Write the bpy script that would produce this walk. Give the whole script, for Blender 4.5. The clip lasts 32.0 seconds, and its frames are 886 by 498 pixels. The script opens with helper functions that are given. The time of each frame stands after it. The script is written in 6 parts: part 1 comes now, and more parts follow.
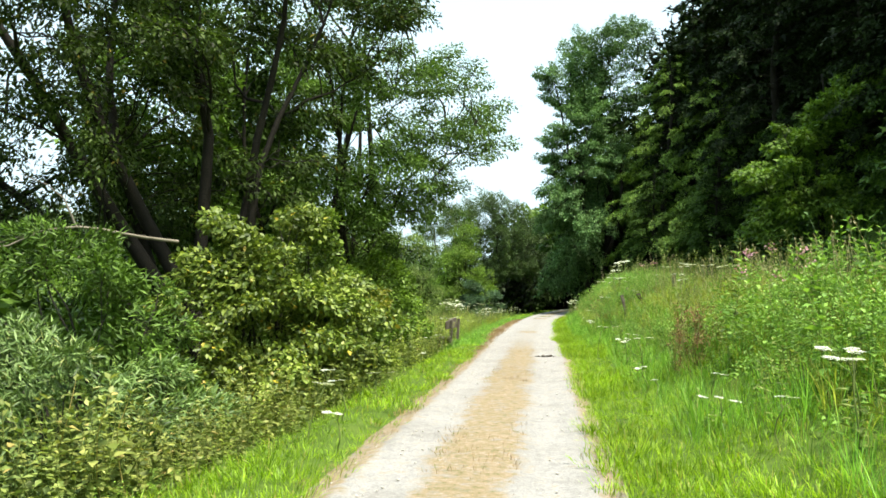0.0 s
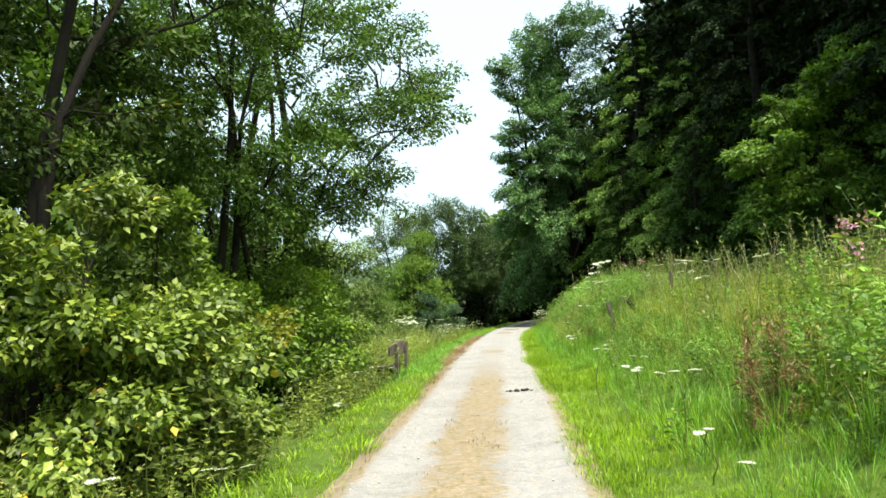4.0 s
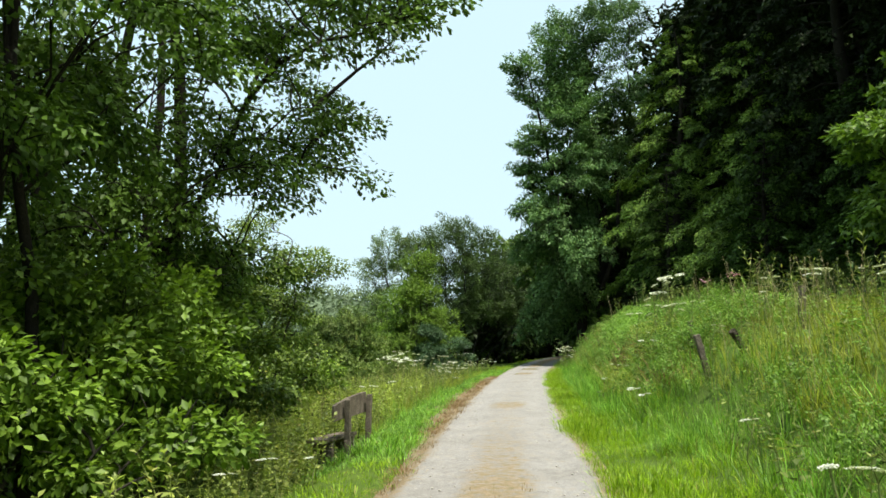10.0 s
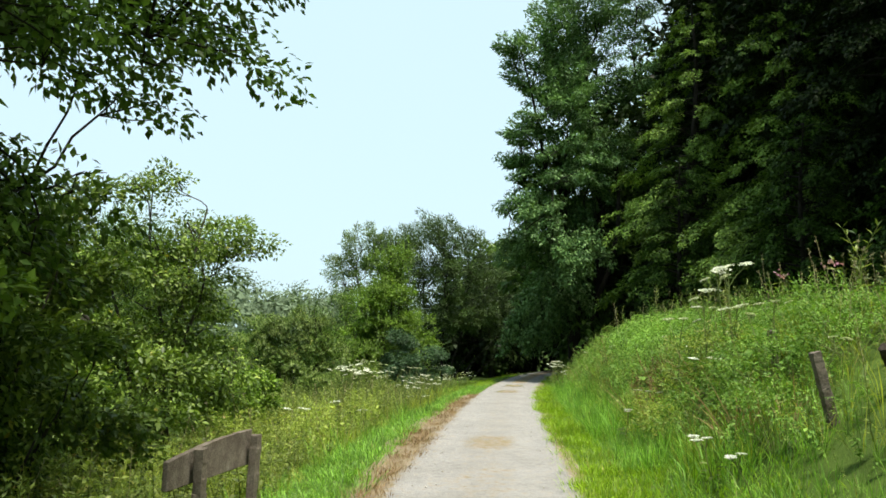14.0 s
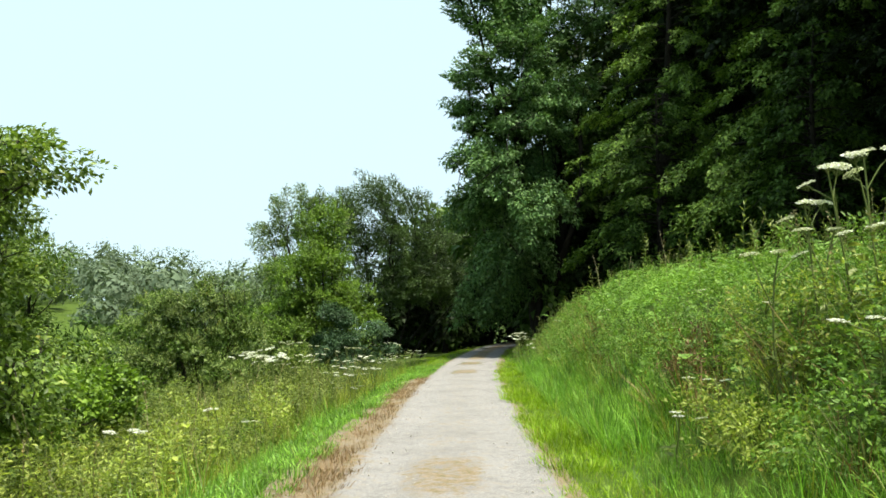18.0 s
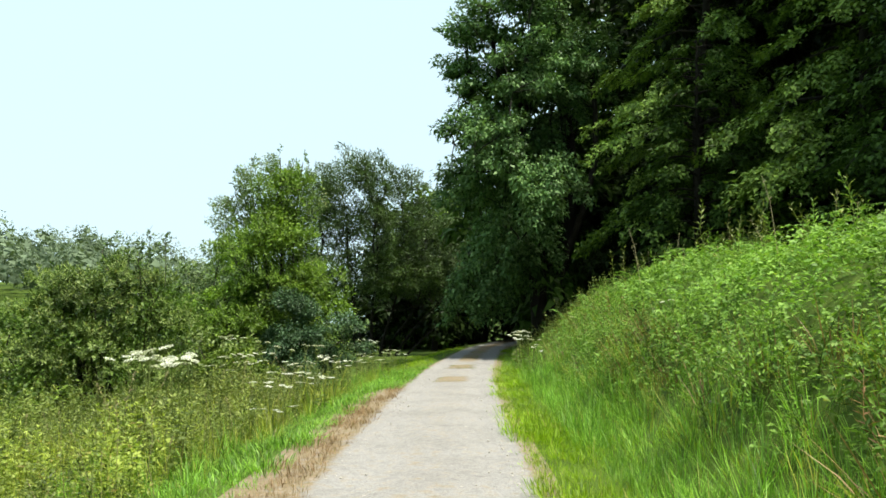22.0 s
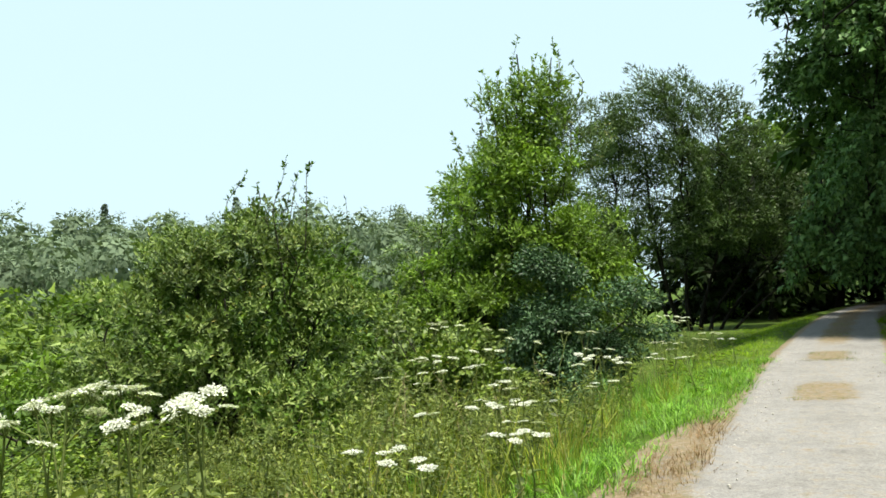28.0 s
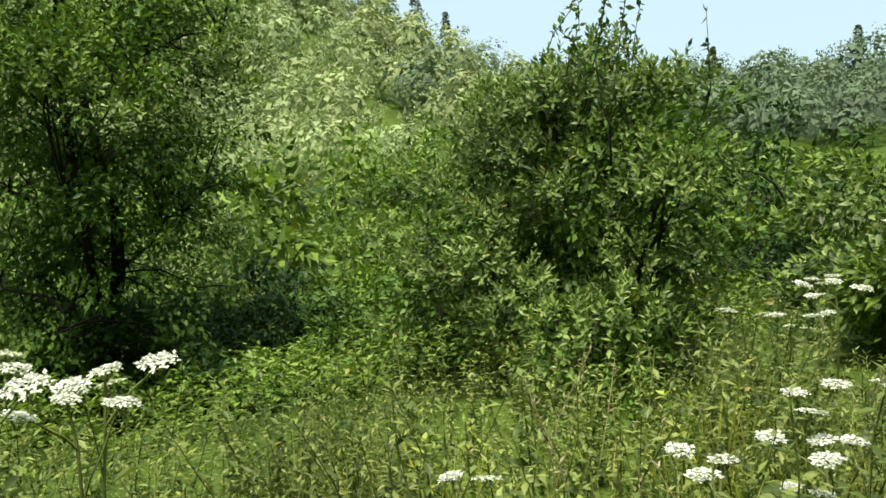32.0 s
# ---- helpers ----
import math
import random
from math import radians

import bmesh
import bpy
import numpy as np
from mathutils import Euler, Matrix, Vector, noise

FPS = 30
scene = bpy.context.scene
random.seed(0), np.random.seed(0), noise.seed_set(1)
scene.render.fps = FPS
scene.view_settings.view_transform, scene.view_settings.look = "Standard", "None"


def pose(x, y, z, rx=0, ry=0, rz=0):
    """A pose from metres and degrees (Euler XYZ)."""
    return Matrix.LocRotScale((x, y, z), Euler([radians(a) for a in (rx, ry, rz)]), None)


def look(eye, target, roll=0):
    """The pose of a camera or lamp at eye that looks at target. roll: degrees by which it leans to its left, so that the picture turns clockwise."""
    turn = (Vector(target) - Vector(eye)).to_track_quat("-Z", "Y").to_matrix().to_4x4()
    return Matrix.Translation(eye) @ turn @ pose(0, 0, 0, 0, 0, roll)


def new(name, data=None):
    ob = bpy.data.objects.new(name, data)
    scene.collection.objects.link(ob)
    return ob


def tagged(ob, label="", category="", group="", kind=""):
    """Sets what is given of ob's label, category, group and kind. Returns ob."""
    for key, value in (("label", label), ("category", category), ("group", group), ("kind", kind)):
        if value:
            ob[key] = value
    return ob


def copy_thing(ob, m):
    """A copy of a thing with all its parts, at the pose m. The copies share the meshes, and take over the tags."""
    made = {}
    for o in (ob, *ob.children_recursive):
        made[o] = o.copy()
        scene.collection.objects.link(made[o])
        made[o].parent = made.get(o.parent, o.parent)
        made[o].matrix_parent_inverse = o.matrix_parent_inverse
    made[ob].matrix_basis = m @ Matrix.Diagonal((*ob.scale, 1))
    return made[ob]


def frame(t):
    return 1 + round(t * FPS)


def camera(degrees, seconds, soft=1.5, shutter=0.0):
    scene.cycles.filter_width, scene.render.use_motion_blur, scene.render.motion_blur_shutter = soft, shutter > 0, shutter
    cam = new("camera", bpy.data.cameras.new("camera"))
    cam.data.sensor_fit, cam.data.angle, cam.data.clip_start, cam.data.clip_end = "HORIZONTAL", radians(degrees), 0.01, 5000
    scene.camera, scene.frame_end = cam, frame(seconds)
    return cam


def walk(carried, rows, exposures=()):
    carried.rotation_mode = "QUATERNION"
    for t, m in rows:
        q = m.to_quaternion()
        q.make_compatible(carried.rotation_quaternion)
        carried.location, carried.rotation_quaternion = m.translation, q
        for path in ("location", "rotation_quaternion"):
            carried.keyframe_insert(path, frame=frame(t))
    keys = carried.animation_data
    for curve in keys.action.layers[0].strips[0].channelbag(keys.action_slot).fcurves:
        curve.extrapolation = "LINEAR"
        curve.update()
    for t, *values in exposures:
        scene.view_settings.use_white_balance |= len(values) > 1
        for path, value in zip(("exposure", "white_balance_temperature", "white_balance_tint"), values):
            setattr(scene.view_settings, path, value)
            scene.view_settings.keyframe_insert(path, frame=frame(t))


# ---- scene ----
cam = camera(56.5, 32.0, soft=1.62)
METRES, EYE, TILT, LEAN, TURN = 45.5, 1.6, 3.0, -1.0, 0.0
ROWS = [
    (0.0, 0.0, 0.0, 0.0, 0.0, 0.0, 0.0),
    (0.5, 0.0017, 0.0141, -0.0014, 0.4, 0.19, 0.85),
    (1.0, 0.0035, 0.0294, -0.0022, 0.55, 0.14, 1.79),
    (1.5, 0.0046, 0.0475, -0.0025, -0.01, 0.14, 1.57),
    (2.0, 0.007, 0.06, -0.0027, -0.21, 0.33, 2.64),
    (2.5, 0.0075, 0.0794, -0.0027, -1.08, 0.52, 2.53),
    (3.0, 0.0097, 0.0921, -0.0041, -1.48, 0.75, 2.72),
    (3.5, 0.0106, 0.1078, -0.0055, -2.04, 0.91, 1.11),
    (4.0, 0.0117, 0.1232, -0.0063, -2.78, 0.96, 2.53),
    (4.5, 0.0131, 0.138, -0.0072, -2.41, 1.74, 2.44),
    (6.5, 0.0202, 0.1982, -0.0105, -1.04, 3.02, 1.93),
    (7.0, 0.0211, 0.2188, -0.0121, -1.52, 3.15, 1.86),
    (7.5, 0.0236, 0.2295, -0.0132, -2.03, 3.05, 2.66),
    (8.0, 0.025, 0.2462, -0.0147, -1.47, 3.17, 2.73),
    (8.5, 0.0268, 0.262, -0.0158, -1.0, 3.12, 2.05),
    (9.0, 0.0278, 0.2786, -0.0159, -1.0, 3.22, 1.38),
    (9.5, 0.0292, 0.2967, -0.0159, -1.74, 3.78, 0.81),
    (10.0, 0.0308, 0.3085, -0.0175, -1.75, 3.39, 1.91),
    (10.5, 0.0311, 0.3255, -0.0186, -1.55, 3.4, 0.81),
    (11.0, 0.0331, 0.34, -0.0198, -1.18, 3.41, 1.57),
    (11.5, 0.0337, 0.3572, -0.0207, -0.76, 3.78, 1.4),
    (12.0, 0.0357, 0.3716, -0.0219, -0.38, 4.01, 1.43),
    (12.5, 0.0384, 0.3832, -0.0222, 0.25, 3.99, 1.66),
    (13.0, 0.0397, 0.4003, -0.0234, 0.67, 4.24, 0.47),
    (13.5, 0.0419, 0.4154, -0.0236, 0.03, 3.98, 0.84),
    (14.0, 0.0431, 0.4333, -0.0246, -2.92, 4.06, -0.06),
    (14.5, 0.046, 0.4494, -0.0254, -4.33, 4.1, 1.26),
    (16.5, 0.0528, 0.513, -0.0299, -5.86, 2.73, 0.63),
    (17.0, 0.0535, 0.5265, -0.0295, -6.12, 2.34, 1.31),
    (17.5, 0.055, 0.5428, -0.0308, -6.26, 2.32, 1.27),
    (18.0, 0.0573, 0.5587, -0.0314, -6.31, 2.23, 2.2),
    (18.5, 0.0601, 0.5756, -0.033, -6.25, 2.25, 1.23),
    (19.0, 0.063, 0.5904, -0.0337, -6.25, 2.09, 1.89),
    (19.5, 0.0653, 0.6066, -0.0352, -6.49, 2.0, 1.73),
    (20.0, 0.068, 0.6214, -0.036, -6.53, 1.93, 1.14),
    (20.5, 0.0701, 0.6372, -0.0363, -6.66, 1.72, 1.51),
    (21.0, 0.0726, 0.654, -0.0368, -6.71, 1.9, 0.96),
    (21.5, 0.0757, 0.6684, -0.0376, -6.54, 1.89, 1.29),
    (22.0, 0.0772, 0.6842, -0.0388, -6.66, 1.91, 0.9),
    (22.5, 0.0802, 0.6987, -0.0399, -6.57, 1.91, 1.72),
    (23.0, 0.0813, 0.7146, -0.0415, -6.9, 2.0, 0.92),
    (23.5, 0.0837, 0.7294, -0.0426, -6.96, 1.98, 1.46),
    (24.0, 0.0858, 0.7444, -0.0438, -7.14, 2.07, 1.91),
    (24.5, 0.0875, 0.7594, -0.0445, -7.45, 2.08, 0.61),
    (26.5, 0.0898, 0.8278, -0.0477, -0.3, 2.09, 1.03),
    (27.0, 0.0919, 0.8438, -0.0474, 3.45, 1.06, 1.43),
    (27.5, 0.092, 0.8603, -0.0475, 8.35, 0.75, 2.59),
    (28.0, 0.093, 0.8775, -0.0475, 15.24, 0.68, 4.49),
    (28.5, 0.0949, 0.8946, -0.0471, 22.98, 0.86, 3.89),
    (29.0, 0.0972, 0.9067, -0.0471, 28.04, 0.05, 3.43),
    (29.5, 0.1004, 0.924, -0.0468, 33.79, -2.8, 4.25),
    (30.0, 0.101, 0.934, -0.046, 39.76, -4.97, 3.34),
    (30.5, 0.1018, 0.9496, -0.0468, 48.49, -5.79, 4.53),
    (31.0, 0.1016, 0.9637, -0.0475, 53.64, -5.78, 5.65),
    (31.5, 0.104, 0.9754, -0.0479, 56.68, -5.89, 6.16),
    (32.0, 0.1043, 0.9905, -0.0494, 56.8, -6.19, 6.11),
]
EXPOSURES = [(0.0, 0.45), (4.0, 0.42), (6.5, 0.15), (9.0, 0.0), (14.0, -0.03), (17.5, 0.08), (22.5, 0.08), (24.0, 0.15), (27.0, 0.12), (28.0, 0.0), (29.0, -0.22), (30.0, -0.24), (31.0, -0.26), (32.0, -0.14)]
walk(cam, [(t, pose(0, 0, EYE, TILT, LEAN, TURN) @ pose(METRES * x, METRES * y, METRES * z, 90 + pitch, roll, yaw)) for t, x, y, z, yaw, pitch, roll in ROWS], EXPOSURES)

# ---- sky and sun: a bright, hazy day ----
SUN_ELEV, SUN_AZ = 71.0, 134.0  # degrees; azimuth clockwise from +y
world = bpy.data.worlds.new("world")
scene.world = world
world.use_nodes = True
wn, wl = world.node_tree.nodes, world.node_tree.links
wn.clear()
sky = wn.new("ShaderNodeTexSky")
sky.sky_type = "NISHITA"
sky.sun_disc = False
sky.sun_elevation, sky.sun_rotation = radians(SUN_ELEV), radians(SUN_AZ)
sky.air_density, sky.dust_density, sky.ozone_density = 1.0, 3.0, 1.0
haze = wn.new("ShaderNodeMixRGB")
haze.inputs[0].default_value = 0.72
haze.inputs[2].default_value = (7.5, 9.9, 10.7, 1)
wbg = wn.new("ShaderNodeBackground")
wbg.inputs[1].default_value = 0.125
wout = wn.new("ShaderNodeOutputWorld")
wl.new(sky.outputs[0], haze.inputs[1])
wl.new(haze.outputs[0], wbg.inputs[0])
wl.new(wbg.outputs[0], wout.inputs[0])

sun = new("sun", bpy.data.lights.new("sun", "SUN"))
sun.data.energy, sun.data.angle, sun.data.color = 8.8, radians(13), (1.0, 0.94, 0.80)
sa, se = radians(SUN_AZ), radians(SUN_ELEV)
sun.matrix_world = look((math.sin(sa) * math.cos(se) * 80, math.cos(sa) * math.cos(se) * 80, math.sin(se) * 80), (0, 0, 0))


# ---- materials ----
def nodes_of(name):
    mat = bpy.data.materials.new(name)
    mat.use_nodes = True
    nt = mat.node_tree
    return mat, nt.nodes, nt.links, nt.nodes["Principled BSDF"]


def ramp(nodes, stops):
    node = nodes.new("ShaderNodeValToRGB")
    els = node.color_ramp.elements
    while len(els) < len(stops):
        els.new(0.5)
    for el, (at, col) in zip(els, stops):
        el.position, el.color = at, (*col, 1)
    return node


def noise_tex(nodes, links, scale, detail=4.0, rough=0.6, coords="Object"):
    tc = nodes.new("ShaderNodeTexCoord")
    n = nodes.new("ShaderNodeTexNoise")
    n.inputs["Scale"].default_value, n.inputs["Detail"].default_value, n.inputs["Roughness"].default_value = scale, detail, rough
    links.new(tc.outputs[coords], n.inputs["Vector"])
    return n


def leaf_mat(name, dark, mid, light, odd=None, through_light=0.3, rough=0.48, patch=0.5, odd_share=0.04, spread=1.0, gloss=0.3):
    """Foliage: each leaf its own tint, patches of older and younger growth, light that shines through."""
    mat, n, l, p = nodes_of(name)
    geo = n.new("ShaderNodeNewGeometry")
    dark, light = tuple(c * (1 - 0.35 * spread) for c in dark), tuple(c * (1 + 0.35 * spread) for c in light)
    stops = [(0.0, dark), (0.45, mid), (0.93 if odd else 1.0, light)]
    if odd:
        stops += [(1.0 - odd_share, light), (1.0 - odd_share + 0.01, odd)]
    col = ramp(n, sorted(stops, key=lambda s: s[0]))
    l.new(geo.outputs["Random Per Island"], col.inputs[0])
    nz = noise_tex(n, l, patch, 2.0)
    hue = n.new("ShaderNodeHueSaturation")
    mr = n.new("ShaderNodeMapRange")
    mr.inputs[1].default_value, mr.inputs[2].default_value = 0.3, 0.7
    mr.inputs[3].default_value, mr.inputs[4].default_value = 0.72, 1.3
    l.new(nz.outputs[0], mr.inputs[0])
    l.new(mr.outputs[0], hue.inputs["Value"])
    l.new(col.outputs[0], hue.inputs["Color"])
    l.new(hue.outputs[0], p.inputs["Base Color"])
    p.inputs["Roughness"].default_value = rough
    p.inputs["Specular IOR Level"].default_value = gloss
    tr = n.new("ShaderNodeBsdfTranslucent")
    warm = n.new("ShaderNodeMixRGB")
    warm.blend_type = "MULTIPLY"
    warm.inputs[0].default_value = 1.0
    warm.inputs[2].default_value = (0.92, 1.0, 0.5, 1)
    l.new(hue.outputs[0], warm.inputs[1])
    l.new(warm.outputs[0], tr.inputs[0])
    mix = n.new("ShaderNodeMixShader")
    mix.inputs[0].default_value = through_light
    l.new(p.outputs[0], mix.inputs[1])
    l.new(tr.outputs[0], mix.inputs[2])
    l.new(mix.outputs[0], n["Material Output"].inputs[0])
    return mat


def rough_mat(name, a, b, c, scale, bump=0.3, rough=0.9, fine=12.0):
    """Bark, wood, soil: two scales of noise between three tints, with relief."""
    mat, n, l, p = nodes_of(name)
    big, small = noise_tex(n, l, scale), noise_tex(n, l, scale * fine, 5.0, 0.7)
    add = n.new("ShaderNodeMath")
    add.operation = "ADD"
    half = n.new("ShaderNodeMath")
    half.operation = "MULTIPLY"
    half.inputs[1].default_value = 0.5
    l.new(big.outputs[0], add.inputs[0])
    l.new(small.outputs[0], add.inputs[1])
    l.new(add.outputs[0], half.inputs[0])
    col = ramp(n, [(0.32, a), (0.5, b), (0.66, c)])
    l.new(half.outputs[0], col.inputs[0])
    l.new(col.outputs[0], p.inputs["Base Color"])
    p.inputs["Roughness"].default_value = rough
    p.inputs["Specular IOR Level"].default_value = 0.25
    bp = n.new("ShaderNodeBump")
    bp.inputs["Strength"].default_value, bp.inputs["Distance"].default_value = bump, 0.02
    l.new(small.outputs[0], bp.inputs["Height"])
    l.new(bp.outputs[0], p.inputs["Normal"])
    return mat


LEAF_WILLOW = leaf_mat("leaf_willow", (0.0191, 0.0371, 0.0065), (0.0294, 0.053, 0.009), (0.0526, 0.0827, 0.0155), (0.20, 0.165, 0.026), 0.28, odd_share=0.015, gloss=0.12)
LEAF_GREY = leaf_mat("leaf_grey_willow", (0.0607, 0.109, 0.027), (0.0889, 0.153, 0.038), (0.1522, 0.224, 0.07), (0.305, 0.325, 0.110), 0.25)
LEAF_YELLOW = leaf_mat("leaf_yellowing", (0.0686, 0.1163, 0.0156), (0.1147, 0.1721, 0.0242), (0.1995, 0.2516, 0.0431), (0.42, 0.32, 0.03), 0.32, odd_share=0.02)
LEAF_AUTUMN = leaf_mat("leaf_autumn", (0.085, 0.12, 0.018), (0.15, 0.175, 0.025), (0.22, 0.21, 0.03), None, 0.35, spread=0.6)
LEAF_ALDER = leaf_mat("leaf_alder", (0.0463, 0.0937, 0.0138), (0.0678, 0.1305, 0.019), (0.1065, 0.184, 0.0294), None, 0.3, gloss=0.2)
LEAF_BUSH = leaf_mat("leaf_bush", (0.0713, 0.128, 0.0185), (0.1112, 0.186, 0.0268), (0.175, 0.245, 0.0412), (0.311, 0.286, 0.041), 0.32, odd_share=0.012)
LEAF_BRIGHT = leaf_mat("leaf_bright", (0.0807, 0.15, 0.0165), (0.1164, 0.208, 0.0227), (0.1723, 0.27, 0.035), None, 0.35)
# One truly dark bush; elsewhere shade is put into the leaf colour.
LEAF_DARK_OR_SHADED = leaf_mat("leaf_dark_or_shaded", (0.024, 0.055, 0.015), (0.035, 0.075, 0.021), (0.054, 0.100, 0.029), None, 0.2, gloss=0.1)
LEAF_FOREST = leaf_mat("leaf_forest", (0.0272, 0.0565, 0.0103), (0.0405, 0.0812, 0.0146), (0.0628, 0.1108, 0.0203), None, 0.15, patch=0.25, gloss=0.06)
LEAF_FOREST_B = leaf_mat("leaf_forest_beech", (0.0776, 0.1376, 0.0214), (0.1078, 0.1898, 0.0311), (0.166, 0.2518, 0.0432), None, 0.18, patch=0.25, gloss=0.12)
LEAF_JUNIPER = leaf_mat("leaf_blue_green", (0.032, 0.076, 0.032), (0.050, 0.108, 0.046), (0.084, 0.150, 0.068), None, 0.22)
LEAF_OAK = leaf_mat("leaf_oak", (0.0558, 0.1236, 0.0384), (0.0834, 0.1677, 0.0513), (0.1322, 0.2221, 0.0771), None, 0.25, patch=0.3, gloss=0.15)
# Broadleaf colour with the wood's deep shade put in, not a conifer's.
LEAF_WOOD_SHADE = leaf_mat("leaf_wood_shade", (0.0081, 0.0161, 0.0047), (0.0121, 0.023, 0.0064), (0.0195, 0.0334, 0.0086), None, 0.1, patch=0.3, gloss=0.05)
# Haze is put into the far leaf colours: paler, bluer for the ridge.
LEAF_FAR_HAZED = leaf_mat("leaf_far_wood_hazed", (0.2634, 0.3096, 0.1439), (0.2979, 0.3456, 0.1612), (0.3324, 0.3759, 0.1754), None, 0.2, patch=0.2, spread=0.05, rough=0.8, gloss=0.02)
LEAF_FAR_BLUE_HAZED = leaf_mat("leaf_far_wood_blue_hazed", (0.1213, 0.166, 0.1078), (0.1377, 0.1867, 0.1178), (0.1543, 0.2033, 0.1259), None, 0.2, patch=0.2, spread=0.05, rough=0.8, gloss=0.02)
LEAF_FAR_DARK_HAZED = leaf_mat("leaf_far_wood_dark_hazed", (0.1914, 0.2407, 0.1126), (0.2192, 0.2724, 0.126), (0.2471, 0.2978, 0.135), None, 0.2, patch=0.2, spread=0.05, rough=0.8, gloss=0.02)
LEAF_FAR_PALE_HAZED = leaf_mat("leaf_far_wood_pale_hazed", (0.2509, 0.3228, 0.1455), (0.2812, 0.3542, 0.1589), (0.3122, 0.3801, 0.172), None, 0.2, patch=0.2, spread=0.05, rough=0.8, gloss=0.02)
LEAF_SPRUCE_HAZED = leaf_mat("leaf_far_spruce_hazed", (0.06, 0.093, 0.06), (0.081, 0.12, 0.075), (0.105, 0.144, 0.09), None, 0.15, spread=0.4, gloss=0.05)
LEAF_KNOT = leaf_mat("leaf_knotweed", (0.105, 0.145, 0.026), (0.165, 0.200, 0.042), (0.245, 0.262, 0.075), (0.40, 0.33, 0.11), 0.35, odd_share=0.05, spread=0.7)
LEAF_ROUND = leaf_mat("leaf_round_willow", (0.0408, 0.077, 0.021), (0.0595, 0.106, 0.029), (0.0978, 0.152, 0.048), None, 0.25)
LEAF_SALLOW = leaf_mat("leaf_sallow", (0.0714, 0.1222, 0.0251), (0.114, 0.1832, 0.0389), (0.2112, 0.275, 0.0836), (0.300, 0.255, 0.058), 0.28, odd_share=0.012)
GRASS_PALE = leaf_mat("grass_pale", (0.241, 0.209, 0.109), (0.300, 0.262, 0.143), (0.352, 0.315, 0.185), None, 0.3)
LEAF_BRAMBLE = leaf_mat("leaf_bramble", (0.0928, 0.1909, 0.0309), (0.1474, 0.2753, 0.0445), (0.2199, 0.3623, 0.0637), (0.30, 0.29, 0.08), 0.36, patch=0.7, odd_share=0.012, spread=0.25, gloss=0.2)
LEAF_HERB = leaf_mat("leaf_herb", (0.0857, 0.1282, 0.0263), (0.1309, 0.1805, 0.0395), (0.2013, 0.2387, 0.0627), (0.310, 0.284, 0.062), 0.33, odd_share=0.012)
LEAF_HERB_Y = leaf_mat("leaf_herb_dry", (0.1961, 0.277, 0.0477), (0.2867, 0.3743, 0.0675), (0.3901, 0.4492, 0.1034), (0.36, 0.29, 0.09), 0.48, odd_share=0.04, spread=0.6)
GRASS = leaf_mat("grass_blade", (0.119, 0.224, 0.007), (0.172, 0.306, 0.008), (0.246, 0.369, 0.015), (0.378, 0.342, 0.082), 0.45, patch=0.8)
GRASS_LONG = leaf_mat("grass_long", (0.17, 0.22, 0.022), (0.25, 0.295, 0.036), (0.34, 0.36, 0.065), (0.414, 0.350, 0.134), 0.45, patch=0.5, odd_share=0.08)
GRASS_LUSH = leaf_mat("grass_lush", (0.0862, 0.2012, 0.023), (0.1365, 0.2946, 0.0345), (0.2156, 0.3954, 0.0517), (0.30, 0.29, 0.09), 0.42, patch=0.6, odd_share=0.03)
GRASS_DRY = leaf_mat("grass_dry", (0.1862, 0.115, 0.0592), (0.2695, 0.1748, 0.0918), (0.3381, 0.2392, 0.1326), (0.16, 0.185, 0.03), 0.3, patch=1.2, odd_share=0.15, spread=0.5)
GRASS_BROWN = leaf_mat("grass_brown", (0.1445, 0.0825, 0.0384), (0.2264, 0.1406, 0.0681), (0.2986, 0.2085, 0.1048), (0.15, 0.165, 0.03), 0.25, patch=1.5, odd_share=0.12, spread=0.1)
BROWN_STEM = leaf_mat("dead_stem", (0.090, 0.045, 0.022), (0.165, 0.090, 0.038), (0.255, 0.158, 0.068), None, 0.2)
PETAL_WHITE = leaf_mat("petal_white", (0.527, 0.561, 0.468), (0.629, 0.654, 0.578), (0.697, 0.705, 0.663), None, 0.3)
PETAL_PINK = leaf_mat("petal_pink", (0.405, 0.144, 0.243), (0.522, 0.243, 0.342), (0.612, 0.360, 0.432), None, 0.3)
STEM_GREEN = rough_mat("stem_green", (0.075, 0.112, 0.022), (0.112, 0.150, 0.038), (0.150, 0.165, 0.060), 6.0, 0.1, 0.6)
# Dark bark, its colour lowered further for the shade of the crowns.
BARK_DARK_SHADED = rough_mat("bark_dark_shaded", (0.006, 0.005, 0.004), (0.012, 0.010, 0.007), (0.026, 0.022, 0.016), 2.5, 0.6)
BARK_GREY = rough_mat("bark_grey", (0.018, 0.016, 0.012), (0.036, 0.032, 0.025), (0.07, 0.063, 0.05), 2.5, 0.5)
DEADWOOD = rough_mat("deadwood", (0.105, 0.090, 0.069), (0.178, 0.158, 0.121), (0.237, 0.215, 0.173), 4.0, 0.4)
OLD_WOOD = rough_mat("weathered_wood", (0.057, 0.045, 0.033), (0.129, 0.106, 0.084), (0.237, 0.209, 0.168), 5.0, 0.7)
CLOD = rough_mat("dark_clod", (0.02, 0.016, 0.012), (0.045, 0.036, 0.027), (0.09, 0.075, 0.06), 9.0, 0.8)
PEBBLE = rough_mat("pebble", (0.270, 0.255, 0.225), (0.390, 0.367, 0.330), (0.495, 0.473, 0.427), 20.0, 0.2)
